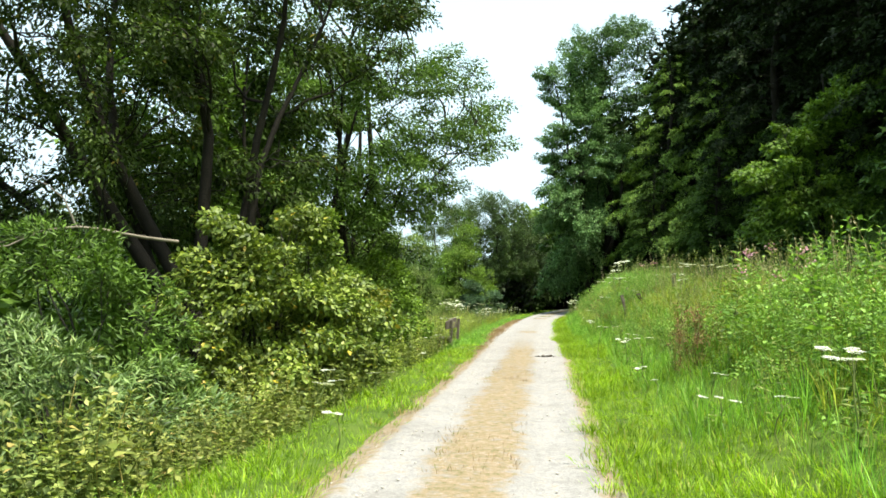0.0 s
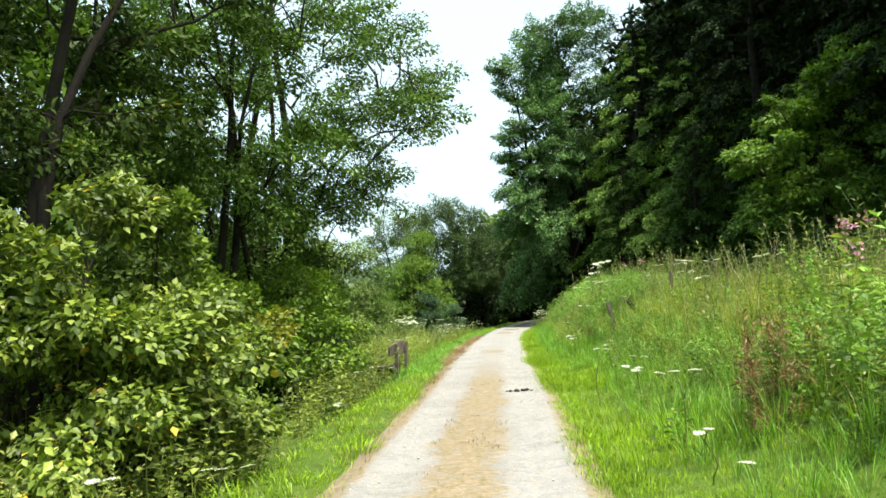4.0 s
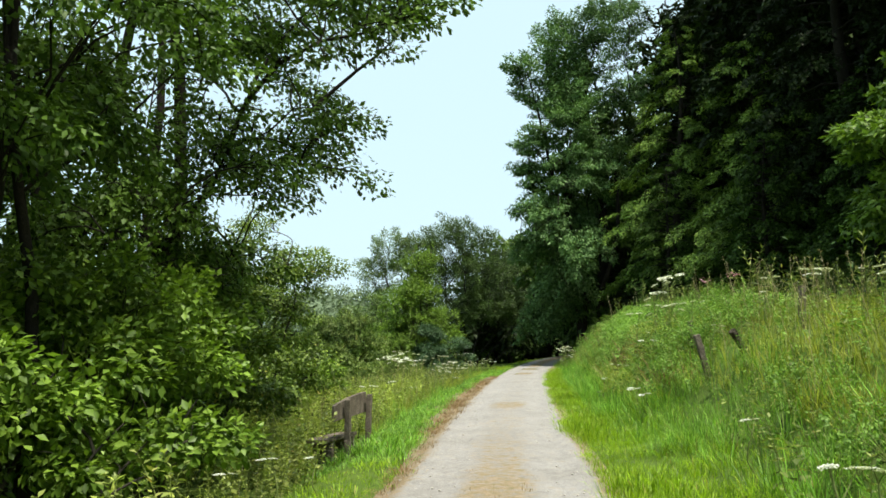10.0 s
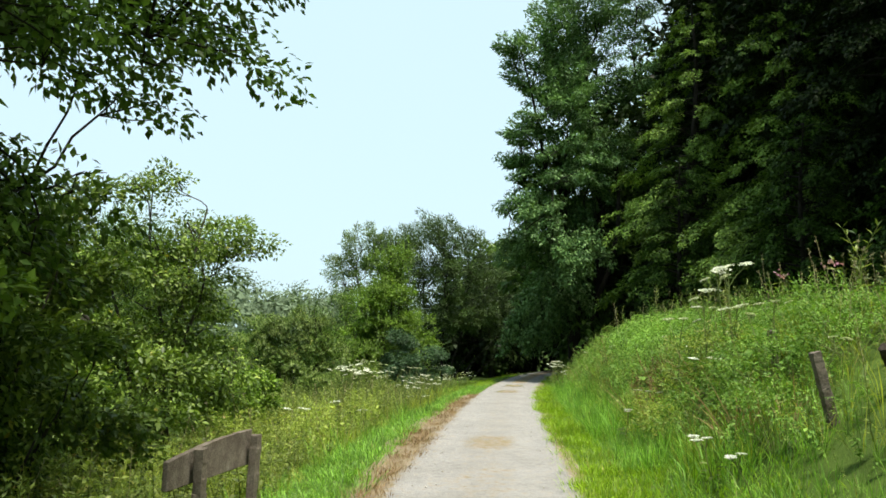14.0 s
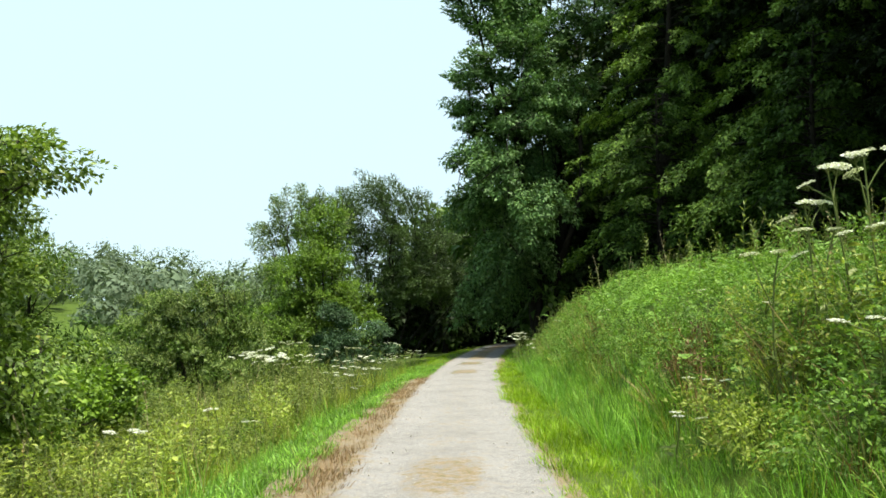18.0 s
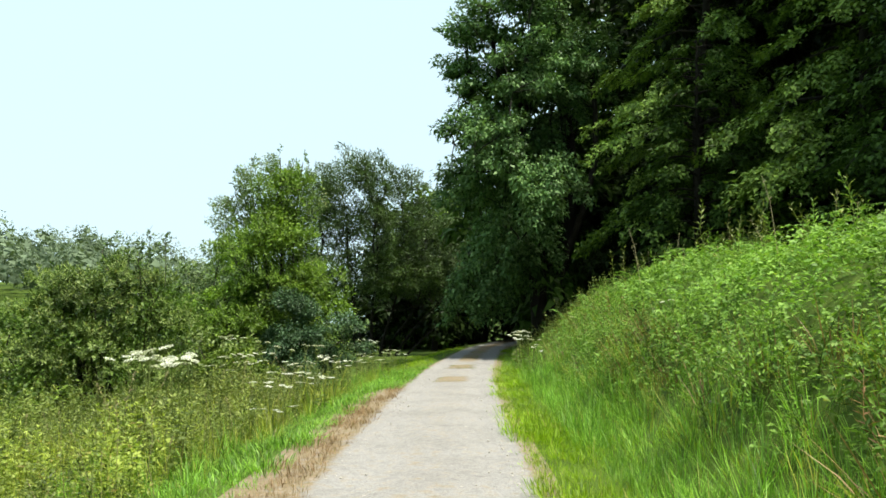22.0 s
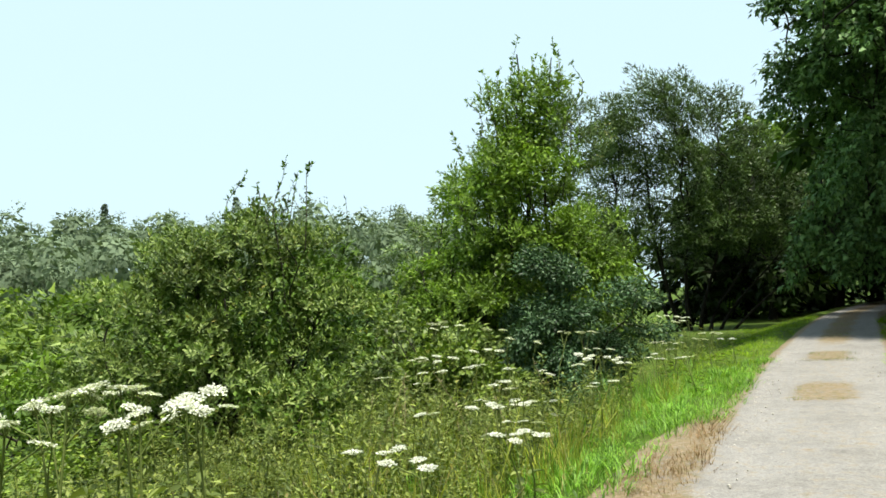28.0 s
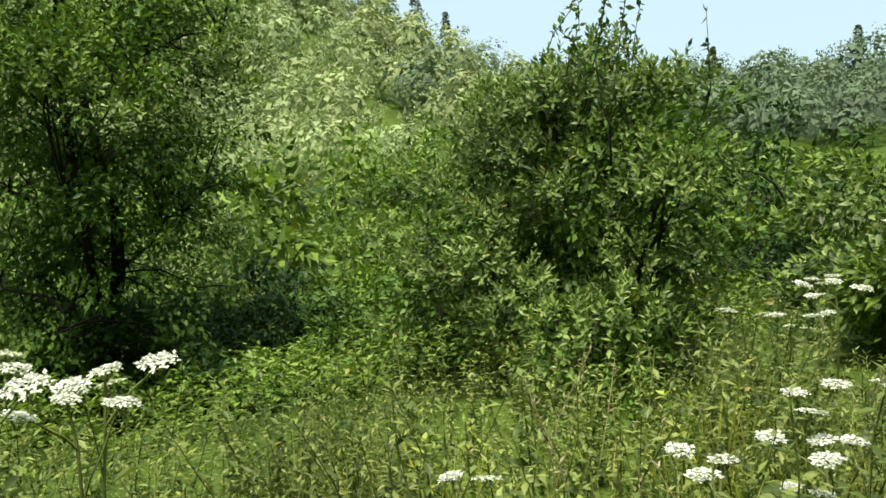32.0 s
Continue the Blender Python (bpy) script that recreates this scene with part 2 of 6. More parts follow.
SOIL = rough_mat("ground_soil", (0.032, 0.054, 0.006), (0.054, 0.095, 0.009), (0.083, 0.122, 0.014), 0.7, 0.8, 0.95, 18.0)


def track_material():
    """Crushed pale limestone, with dry grass where the attribute 'dry' says that it grows."""
    mat, n, l, p = nodes_of("gravel_track")
    big, mid, fine = noise_tex(n, l, 0.9, 4.0, 0.65), noise_tex(n, l, 7.0, 6.0, 0.7), noise_tex(n, l, 48.0, 5.0, 0.8)
    g1 = ramp(n, [(0.30, (0.185, 0.180, 0.175)), (0.5, (0.235, 0.231, 0.227)), (0.68, (0.280, 0.277, 0.273))])
    l.new(mid.outputs[0], g1.inputs[0])
    g2 = ramp(n, [(0.34, (0.52, 0.50, 0.47)), (0.5, (1, 1, 1)), (0.66, (1.35, 1.35, 1.32))])
    l.new(fine.outputs[0], g2.inputs[0])
    g3 = ramp(n, [(0.34, (0.84, 0.825, 0.80)), (0.62, (1.05, 1.05, 1.05))])
    l.new(big.outputs[0], g3.inputs[0])
    m1 = n.new("ShaderNodeMixRGB")
    m1.blend_type, m1.inputs[0].default_value = "MULTIPLY", 0.8
    l.new(g1.outputs[0], m1.inputs[1])
    l.new(g2.outputs[0], m1.inputs[2])
    m2 = n.new("ShaderNodeMixRGB")
    m2.blend_type, m2.inputs[0].default_value = "MULTIPLY", 1.0
    l.new(m1.outputs[0], m2.inputs[1])
    l.new(g3.outputs[0], m2.inputs[2])
    d1 = ramp(n, [(0.34, (0.10, 0.10, 0.040)), (0.47, (0.180, 0.145, 0.085)), (0.56, (0.226, 0.173, 0.118)), (0.68, (0.30, 0.268, 0.215))])
    d1n = noise_tex(n, l, 15.0, 6.0, 0.8)
    l.new(d1n.outputs[0], d1.inputs[0])
    at = n.new("ShaderNodeAttribute")
    at.attribute_name = "dry"
    sub = n.new("ShaderNodeMath")
    sub.operation = "SUBTRACT"
    sub.inputs[1].default_value = 0.5
    l.new(mid.outputs[0], sub.inputs[0])
    mul = n.new("ShaderNodeMath")
    mul.operation = "MULTIPLY_ADD"
    mul.inputs[1].default_value = 3.4
    wob = n.new("ShaderNodeMath")
    wob.operation = "MULTIPLY_ADD"
    wob.inputs[1].default_value = 0.35
    wob.inputs[2].default_value = -0.175
    l.new(big.outputs[0], wob.inputs[0])
    both = n.new("ShaderNodeMath")
    both.operation = "ADD"
    l.new(sub.outputs[0], both.inputs[0])
    l.new(wob.outputs[0], both.inputs[1])
    l.new(both.outputs[0], mul.inputs[0])
    l.new(at.outputs["Fac"], mul.inputs[2])
    mr = n.new("ShaderNodeMapRange")
    mr.inputs[1].default_value, mr.inputs[2].default_value = 0.15, 0.95
    l.new(mul.outputs[0], mr.inputs[0])
    m3 = n.new("ShaderNodeMixRGB")
    l.new(mr.outputs[0], m3.inputs[0])
    l.new(m2.outputs[0], m3.inputs[1])
    l.new(d1.outputs[0], m3.inputs[2])
    l.new(m3.outputs[0], p.inputs["Base Color"])
    p.inputs["Roughness"].default_value = 0.95
    p.inputs["Specular IOR Level"].default_value = 0.15
    bp = n.new("ShaderNodeBump")
    bp.inputs["Strength"].default_value, bp.inputs["Distance"].default_value = 0.6, 0.012
    l.new(fine.outputs[0], bp.inputs["Height"])
    l.new(bp.outputs[0], p.inputs["Normal"])
    return mat


TRACK = track_material()


# ---- building blocks ----
def raw_mesh(name, verts, faces, mat, smooth=False):
    me = bpy.data.meshes.new(name)
    faces = [np.asarray(f, dtype=np.int32) for f in faces if len(f)]
    verts = np.asarray(verts, dtype=np.float32)
    loops = np.concatenate([f.ravel() for f in faces])
    totals = np.concatenate([np.full(len(f), f.shape[1], dtype=np.int32) for f in faces])
    me.vertices.add(len(verts))
    me.vertices.foreach_set("co", verts.ravel())
    me.loops.add(len(loops))
    me.loops.foreach_set("vertex_index", loops)
    me.polygons.add(len(totals))
    me.polygons.foreach_set("loop_start", (np.cumsum(totals) - totals).astype(np.int32))
    if smooth:
        me.polygons.foreach_set("use_smooth", np.ones(len(totals), dtype=bool))
    me.update(calc_edges=True)
    me.materials.append(mat)
    return me


def thing(name, label, category, at, group="", kind=""):
    ob = new(name)
    ob.empty_display_size = 0.2
    ob.matrix_basis = pose(*at)
    return tagged(ob, label, category, group, kind)


def mpart(name, verts, faces, mat, parent, label="", smooth=False, kind=""):
    """One mesh under a thing, in the thing's own coordinates."""
    ob = new(name, raw_mesh(name, verts, faces, mat, smooth))
    ob.parent = parent
    return tagged(ob, label, "", "", kind)


def part(name, bm, material, parent, label=""):
    me = bpy.data.meshes.new(name)
    bm.to_mesh(me)
    bm.free()
    me.materials.append(material)
    ob = new(name, me)
    ob.parent = parent
    return tagged(ob, label)


def join(pieces):
    """Several (verts, quads-or-tris) as one."""
    vs, fs, at = [], {}, 0
    for v, f in pieces:
        vs.append(v)
        fs.setdefault(f.shape[1], []).append(f + at)
        at += len(v)
    return np.concatenate(vs), [np.concatenate(f) for f in fs.values()]


def unit(v):
    return v / np.maximum(np.linalg.norm(v, axis=-1, keepdims=True), 1e-6)


def tube(path, radii, sides=6):
    path, radii = np.asarray(path, float), np.asarray(radii, float)
    along = unit(np.gradient(path, axis=0))
    ref = np.where(np.abs(along[:, 2:3]) > 0.9, [[1.0, 0, 0]], [[0, 0, 1.0]])
    a = unit(np.cross(along, ref))
    b = np.cross(along, a)
    th = np.linspace(0, 2 * np.pi, sides, endpoint=False)
    v = path[:, None] + radii[:, None, None] * (np.cos(th)[None, :, None] * a[:, None] + np.sin(th)[None, :, None] * b[:, None])
    k = len(path)
    i = (np.arange(k - 1)[:, None] * sides + np.arange(sides)[None]).ravel()
    j = (np.arange(k - 1)[:, None] * sides + (np.arange(sides)[None] + 1) % sides).ravel()
    return v.reshape(-1, 3), np.stack([i, j, j + sides, i + sides], 1)


def bend(rng, a, b, n=6, sag=0.15, wob=0.06):
    """A gently crooked line from a to b."""
    a, b = np.asarray(a, float), np.asarray(b, float)
    t = np.linspace(0, 1, n)[:, None]
    size = np.linalg.norm(b - a)
    off = sum(rng.normal(0, wob * size / k, 3) * np.sin(np.pi * k * t) for k in (1, 2, 3))
    return a + (b - a) * t + off + np.array([0, 0, 1.0]) * sag * size * np.sin(np.pi * t)


def leaves(rng, pos, way, up, length, ratio, fold=0.25, fine=False):
    """Leaf blades: folded along the midrib; fine: six corners instead of four; fine="small": three, for far leaves."""
    n = len(pos)
    way = unit(way)
    side = unit(np.cross(way, up))
    nrm = np.cross(side, way)
    L = np.broadcast_to(np.asarray(length, float), (n,))[:, None]
    W = L * ratio * 0.5
    if fine == "small":
        v = np.stack([pos - side * W + nrm * W * fold, pos + side * W + nrm * W * fold, pos + way * L], 1)
        return v.reshape(-1, 3), np.arange(n * 3).reshape(-1, 3)
    if not fine:
        v = np.stack([pos, pos + way * L * 0.45 + side * W + nrm * W * fold, pos + way * L - nrm * L * 0.08, pos + way * L * 0.45 - side * W + nrm * W * fold], 1)
        o = np.arange(n)[:, None] * 4
        return v.reshape(-1, 3), np.concatenate([o + [0, 1, 2], o + [0, 2, 3]])
    v = np.stack([pos, pos + way * L * 0.28 + side * W * 0.9 + nrm * W * fold, pos + way * L * 0.66 + side * W * 0.75 + nrm * W * fold, pos + way * L - nrm * L * 0.15,
                  pos + way * L * 0.66 - side * W * 0.75 + nrm * W * fold, pos + way * L * 0.28 - side * W * 0.9 + nrm * W * fold], 1)
    o = np.arange(n)[:, None] * 6
    return v.reshape(-1, 3), np.concatenate([o + [0, 1, 2, 3], o + [0, 3, 4, 5]])


def sphere_ways(rng, n):
    return unit(rng.normal(size=(n, 3)))


def clump_leaves(rng, cen, rad, n, size, ratio, flat=0.7, droop=0.3, fine=False, shell=0.45, long=1.1, skin=False):
    """Leaves in sprays that reach outwards and hang a little at their ends."""
    share = rad**2 / (rad**2).sum()
    who = rng.choice(len(cen), n, p=share)
    d = sphere_ways(rng, n)
    r = rad[who] * rng.random(n) ** shell
    reach = unit((cen - cen.mean(0)) * [1, 1, 0.35] + rng.normal(0, 0.45, cen.shape) * [1, 1, 0.6])[who]
    t = rng.uniform(-1, 1, n)
    thin = (1.05 - 0.45 * np.maximum(t, 0))[:, None]
    pos = cen[who] + d * r[:, None] * [0.85, 0.85, flat * 0.85] * thin + reach * (t * rad[who] * long)[:, None]
    pos[:, 2] -= 0.3 * np.maximum(t, 0) ** 2 * rad[who] * (0.5 + droop)
    way = d * 0.55 + reach * 0.5 + rng.normal(0, 0.5, (n, 3)) + [0, 0, -droop]
    up = rng.normal(0, 0.36, (n, 3)) + [0, 0, 0.85] + d * 0.8
    if skin:
        way, up = np.cross(d, rng.normal(size=(n, 3))) + d * 0.25, d + rng.normal(0, 0.22, (n, 3)) + [0, 0, 0.25]
    return leaves(rng, pos, way, up, size * rng.uniform(0.65, 1.3, n), ratio, fine=fine)


def envelope(rng, k, centre, radii, low=0.5, high=0.95):
    d = sphere_ways(rng, k)
    r = rng.uniform(low**2, high**2, k) ** 0.5
    return np.asarray(centre) + d * r[:, None] * np.asarray(radii)


def make_tree(name, label, category, at, stems, lobes, n_leaves, size, leaf, bark, clump=(0.5, 1.0), per=16, ratio=0.55, flat=0.7, droop=0.3,
              twigs=4, fine=False, group="", shell=0.45, seed=1, twig_r=0.012, low=0.5):
    """stems: list of (foot, top, radius). lobes: list of (centre, radii) that the crown fills. All relative to the foot at 'at'."""
    rng = np.random.default_rng(seed)
    ob = thing(name, label, category, at, group)
    stem_paths = []
    for foot, top, radius in stems:
        path = bend(rng, foot, top, 9, 0.03, 0.035)
        stem_paths.append(path)
        rad = np.linspace(1, 0.22, 9) * radius
        rad[0] *= 1.35
        mpart("trunk", *join([tube(path, rad, 9)]), bark, ob, smooth=True)
    cen = np.concatenate([envelope(rng, max(3, int(per * np.prod(r) ** 0.4 / 2)), c, r, low) for c, r in lobes])
    rad = rng.uniform(*clump, len(cen))
    allpts = np.concatenate([p[3:] for p in stem_paths])
    small, hold = [], allpts
    order = sorted(range(len(cen)), key=lambda i: i % 7 != 0)
    for i in order:
        c = cen[i]
        gap = hold - c
        pick = np.argmin(np.linalg.norm(gap * [1, 1, 0.6], axis=1) + np.maximum(gap[:, 2] + 0.25 * np.hypot(gap[:, 0], gap[:, 1]), 0) * 1.5)
        main = i % 7 == 0
        path = bend(rng, hold[pick], c, 6, 0.06, 0.06)
        far = np.linalg.norm(path[0] - c)
        base = min(0.014 + 0.012 * far, 0.07) if main else min(twig_r + 0.005 * far, 0.025)
        limb = tube(path, np.linspace(base, twig_r * 0.8, 6), 5 if main else 3)
        if main:
            mpart("limb", *join([limb]), bark, ob, smooth=True)
            hold = np.concatenate([hold, path[2:]])
        else:
            small.append(limb)
        for _ in range(twigs):
            e = c + sphere_ways(rng, 1)[0] * rad[i] * [1, 1, flat] * rng.uniform(0.7, 1.1)
            small.append(tube(bend(rng, path[rng.integers(3, 6)], e, 3, 0.05, 0.08), np.linspace(twig_r, twig_r * 0.35, 3), 3))
    mpart("twigwork", *join(small), bark, ob, kind="stuff")
    v, f = clump_leaves(rng, cen, rad, n_leaves, size, ratio, flat, droop, fine, shell)
    mpart("crown", v, [f], leaf, ob, kind="stuff")
    return ob


def scatter(template, pos, turn, size, lean=None):
    """Copies of a small template (verts, list of faces) laid into one mesh."""
    tv, tf = template
    n, k = len(pos), len(tv)
    c, s = np.cos(turn)[:, None], np.sin(turn)[:, None]
    sz = np.asarray(size)
    sz = sz[:, None] if sz.ndim == 1 else sz
    x, y, z = tv[None, :, 0] * sz[:, :1], tv[None, :, 1] * sz[:, :1], tv[None, :, 2] * sz[:, -1:]
    v = np.stack([x * c - y * s, x * s + y * c, z], 2)
    if lean is not None:
        v[:, :, 0] += lean[:, :1] * v[:, :, 2]
        v[:, :, 1] += lean[:, 1:] * v[:, :, 2]
    v += np.asarray(pos)[:, None]
    o = (np.arange(n) * k)[:, None, None]
    return v.reshape(-1, 3), [(np.asarray(f)[None] + o).reshape(-1, np.asarray(f).shape[1]) for f in tf]


def merge(parts):
    """Join results of scatter()."""
    vs, fs, at = [], {}, 0
    for v, faces in parts:
        vs.append(v)
        for f in faces:
            fs.setdefault(f.shape[1], []).append(f + at)
        at += len(v)
    return np.concatenate(vs), [np.concatenate(f) for f in fs.values()]


# ---- the lie of the land ----
CX = ([-60, -20, 0, 7, 12, 20, 25, 30, 35, 40, 45, 50, 55, 60, 70, 80, 95, 120, 160], [-4.5, -1.9, -0.55, 0.27, 0.9, 1.9, 2.48, 3.02, 3.68, 4.38, 5.06, 5.86, 6.65, 7.6, 9.65, 11.9, 16.5, 27, 48])
HALF = 1.1


def smooth01(t):
    t = np.clip(t, 0, 1)
    return t * t * (3 - 2 * t)


def centre_x(y):
    return np.interp(y, *CX)


def rolling(x, y):
    return 0.5 * np.sin(x * 0.9 + 1.3 * np.sin(y * 0.37)) * np.sin(y * 0.71 + 0.8) + 0.5 * np.sin(x * 2.3 + y * 1.7) * np.sin(y * 1.9 - x)


def ground_z(x, y):
    x, y = np.asarray(x, float), np.asarray(y, float)
    lat = x - centre_x(y)
    d, e = lat - HALF, -lat - HALF
    amp = np.interp(y, [-20, 8, 14, 25, 30, 37, 46, 56, 66, 80, 110], [1.2, 1.35, 1.5, 1.5, 1.85, 2.05, 2.2, 2.0, 1.5, 1.0, 0.8])
    wide = np.interp(y, [20, 30, 40, 60], [3.4, 2.9, 2.5, 2.6])
    z = amp * smooth01((d - 0.7) / wide) + 0.05 * np.clip(d - 3.5, 0, 6) + 0.85 * np.clip(d - 10.0, 0, 45)
    z += -0.45 * smooth01((e - 0.5) / 1.9) - 1.5 * smooth01((e - 5.5) / 9)
    z += 0.7 * np.clip(x - 20, 0, 50) * smooth01((y - 45) / 25)
    dx, dy = x - 4, y - 45
    r, az = np.hypot(dx, dy), np.degrees(np.arctan2(-dx, dy))
    top = np.interp(az, [-10, 5, 13, 20, 30, 46, 53, 57, 61, 66, 75, 85, 100, 130, 160, 180], [0, 3.5, 8, 11.5, 11.5, 11, 16, 21, 28, 34, 42, 48, 50, 45, 25, 10])
    z += top * (smooth01((r - 55) / 115) - 0.6 * smooth01((r - 180) / 200))
    z += 0.06 * rolling(x, y) * np.clip((np.abs(lat) - 2.2) / 2, 0, 1)
    return z


# ---- ground and track ----
def spread(lo, hi, fine_lo, fine_hi, step, grow=1.25):
    mid = np.arange(fine_lo, fine_hi + step, step)
    def tail(start, end, sign):
        out, s, p = [], step, start
        while (end - p) * sign > 0:
            s *= grow
            p += sign * s
            out.append(p)
        return out
    return np.array(sorted(tail(fine_lo, lo, -1)) + list(mid) + tail(fine_hi, hi, 1))


gx, gy = spread(-1200, 1200, -10, 22, 0.4), spread(-1200, 1200, -4, 84, 0.7)
GX, GY = np.meshgrid(gx, gy)
GZ = ground_z(GX, GY)
GZ -= 0.06 * smooth01((1.75 - np.abs(GX - centre_x(GY))) / 0.4)
gi = (np.arange(len(gy) - 1)[:, None] * len(gx) + np.arange(len(gx) - 1)[None]).ravel()
ground = new("ground", raw_mesh("ground", np.stack([GX, GY, GZ], 2).reshape(-1, 3), [np.stack([gi, gi + 1, gi + 1 + len(gx), gi + len(gx)], 1)], SOIL, True))
tagged(ground, "green and brown grassy ground with a bank beside the track", "ground", kind="structure")


def dryness(lat, y):
    """How much dry grass grows on the track: the middle strip, patches further on, the worn edges."""
    strip = np.interp(y, [-20, 18, 22, 26, 30, 44, 61, 63, 100], [1, 1, 0.95, 0.5, 0.22, 0.12, 0.15, 0.95, 1.0])
    wide = np.interp(y, [0, 16, 26, 60, 80], [0.42, 0.40, 0.36, 0.36, 0.4]) + 0.05 * np.sin(y * 1.7) + 0.035 * np.sin(y * 4.3 + lat * 2) + 0.03 * np.sin(y * 9.1 - 1)
    mid = strip * smooth01((wide + 0.14 - np.abs(lat + 0.05)) / 0.32)
    for py, half_y, amount in ((34.1, 1.1, 0.7), (52.7, 1.1, 1.0), (58.5, 1.1, 1.0)):
        mid = np.maximum(mid, amount * smooth01((1.25 - (((lat + 0.05) / 0.42) ** 4 + ((y - py) / half_y) ** 4) ** 0.25) / 0.6))
    edge = smooth01((np.abs(lat) - 0.95) / 0.2)
    return np.maximum(mid, edge)


ty, tl = np.arange(-14, 130, 0.25), np.linspace(-2.3, 1.3, 37)
TY, TL = np.meshgrid(ty, tl, indexing="ij")
TX = centre_x(TY) + TL
rut = -0.025 * np.exp(-((np.abs(TL) - 0.68) / 0.24) ** 2)
TZ = ground_z(TX, TY) * 0 + 0.03 + rut + 0.006 * rolling(TX * 3, TY * 3) - 0.075 * smooth01((TL - 1.02) / 0.28) - np.interp(TY, [26, 34, 50, 54], [0.075, 0.03, 0.03, 0.075]) * smooth01((-TL - 1.02) / 0.28) - 0.25 * smooth01((-TL - np.interp(TY, [26, 34, 49, 52], [1.35, 1.8, 1.75, 1.25])) / 0.35)
ti = (np.arange(len(ty) - 1)[:, None] * len(tl) + np.arange(len(tl) - 1)[None]).ravel()
track_me = raw_mesh("track", np.stack([TX, TY, TZ], 2).reshape(-1, 3), [np.stack([ti, ti + 1, ti + 1 + len(tl), ti + len(tl)], 1)], TRACK, True)
dry_at = track_me.attributes.new("dry", "FLOAT", "POINT")
dry_at.data.foreach_set("value", dryness(TL, TY).astype(np.float32).ravel())
track = tagged(new("road", track_me), "pale gravel farm track with dry grass along its middle", "track", kind="structure")


# ---- trees along the valley side ----
def V(*a):
    return np.array(a, float)


willow = make_tree("willow_tree", "old many-stemmed willow with dark leaning trunks", "tree", (-4.5, 15.0, float(ground_z(-4.5, 15.0))),
          [(V(0.7, 0, -0.3), V(-4.6, -2.6, 8.0), 0.17), (V(0.8, 0.1, -0.3), V(-2.4, -2.0, 9.0), 0.17), (V(1.0, 0.2, -0.3), V(-1.2, -0.4, 10.0), 0.16),
           (V(-0.2, 0.3, -0.3), V(-2.4, 2.0, 9.0), 0.15), (V(0.4, -0.1, -0.3), V(1.3, 0.2, 9.5), 0.12), (V(0.5, 0.3, -0.3), V(2.3, 1.6, 8.5), 0.1), (V(0.4, 0, -0.3), V(-6.0, 0.5, 5.5), 0.14)],
          [(V(-3.2, -2.0, 7.0), V(3.0, 2.4, 2.8)), (V(1.0, 0.2, 6.4), V(1.9, 2.2, 3.6)), (V(-0.6, 1.5, 9.5), V(3.4, 3.0, 2.8)), (V(-5.6, 0.6, 4.4), V(2.4, 2.2, 2.6)), (V(-2.8, -0.6, 3.6), V(2.0, 1.6, 1.4)), (V(2.4, 2.4, 8.2), V(1.6, 1.8, 2.2)), (V(-1.2, -0.6, 6.2), V(2.2, 1.8, 2.6)), (V(-1.6, 1.4, 4.2), V(2.0, 1.5, 1.6)), (V(-2.2, 3.0, 6.4), V(2.6, 2.0, 3.0))],
          76000, 0.122, LEAF_WILLOW, BARK_DARK_SHADED, (0.32, 0.7), 26, 0.42, twigs=3, seed=11, shell=0.55)
rngw = np.random.default_rng(3)
dead = bend(rngw, V(0.5, -2.6, 2.75), V(-2.6, -4.2, 2.1), 10, 0.1, 0.03)
mpart("dead_limb", *join([tube(dead, np.linspace(0.026, 0.01, 10), 7)] + [tube(bend(rngw, dead[k], dead[k] + e, 5, 0.05, 0.06), np.linspace(0.018, 0.004, 5), 5)
      for k, e in ((4, V(-0.7, -0.2, 0.7)), (5, V(-0.9, -0.5, -0.5)), (7, V(-0.5, -0.3, 0.6)), (7, V(-0.7, -0.3, -0.5)), (3, V(-0.3, -0.4, -0.8)))]), DEADWOOD, willow, "bare pale grey dead limb", True)
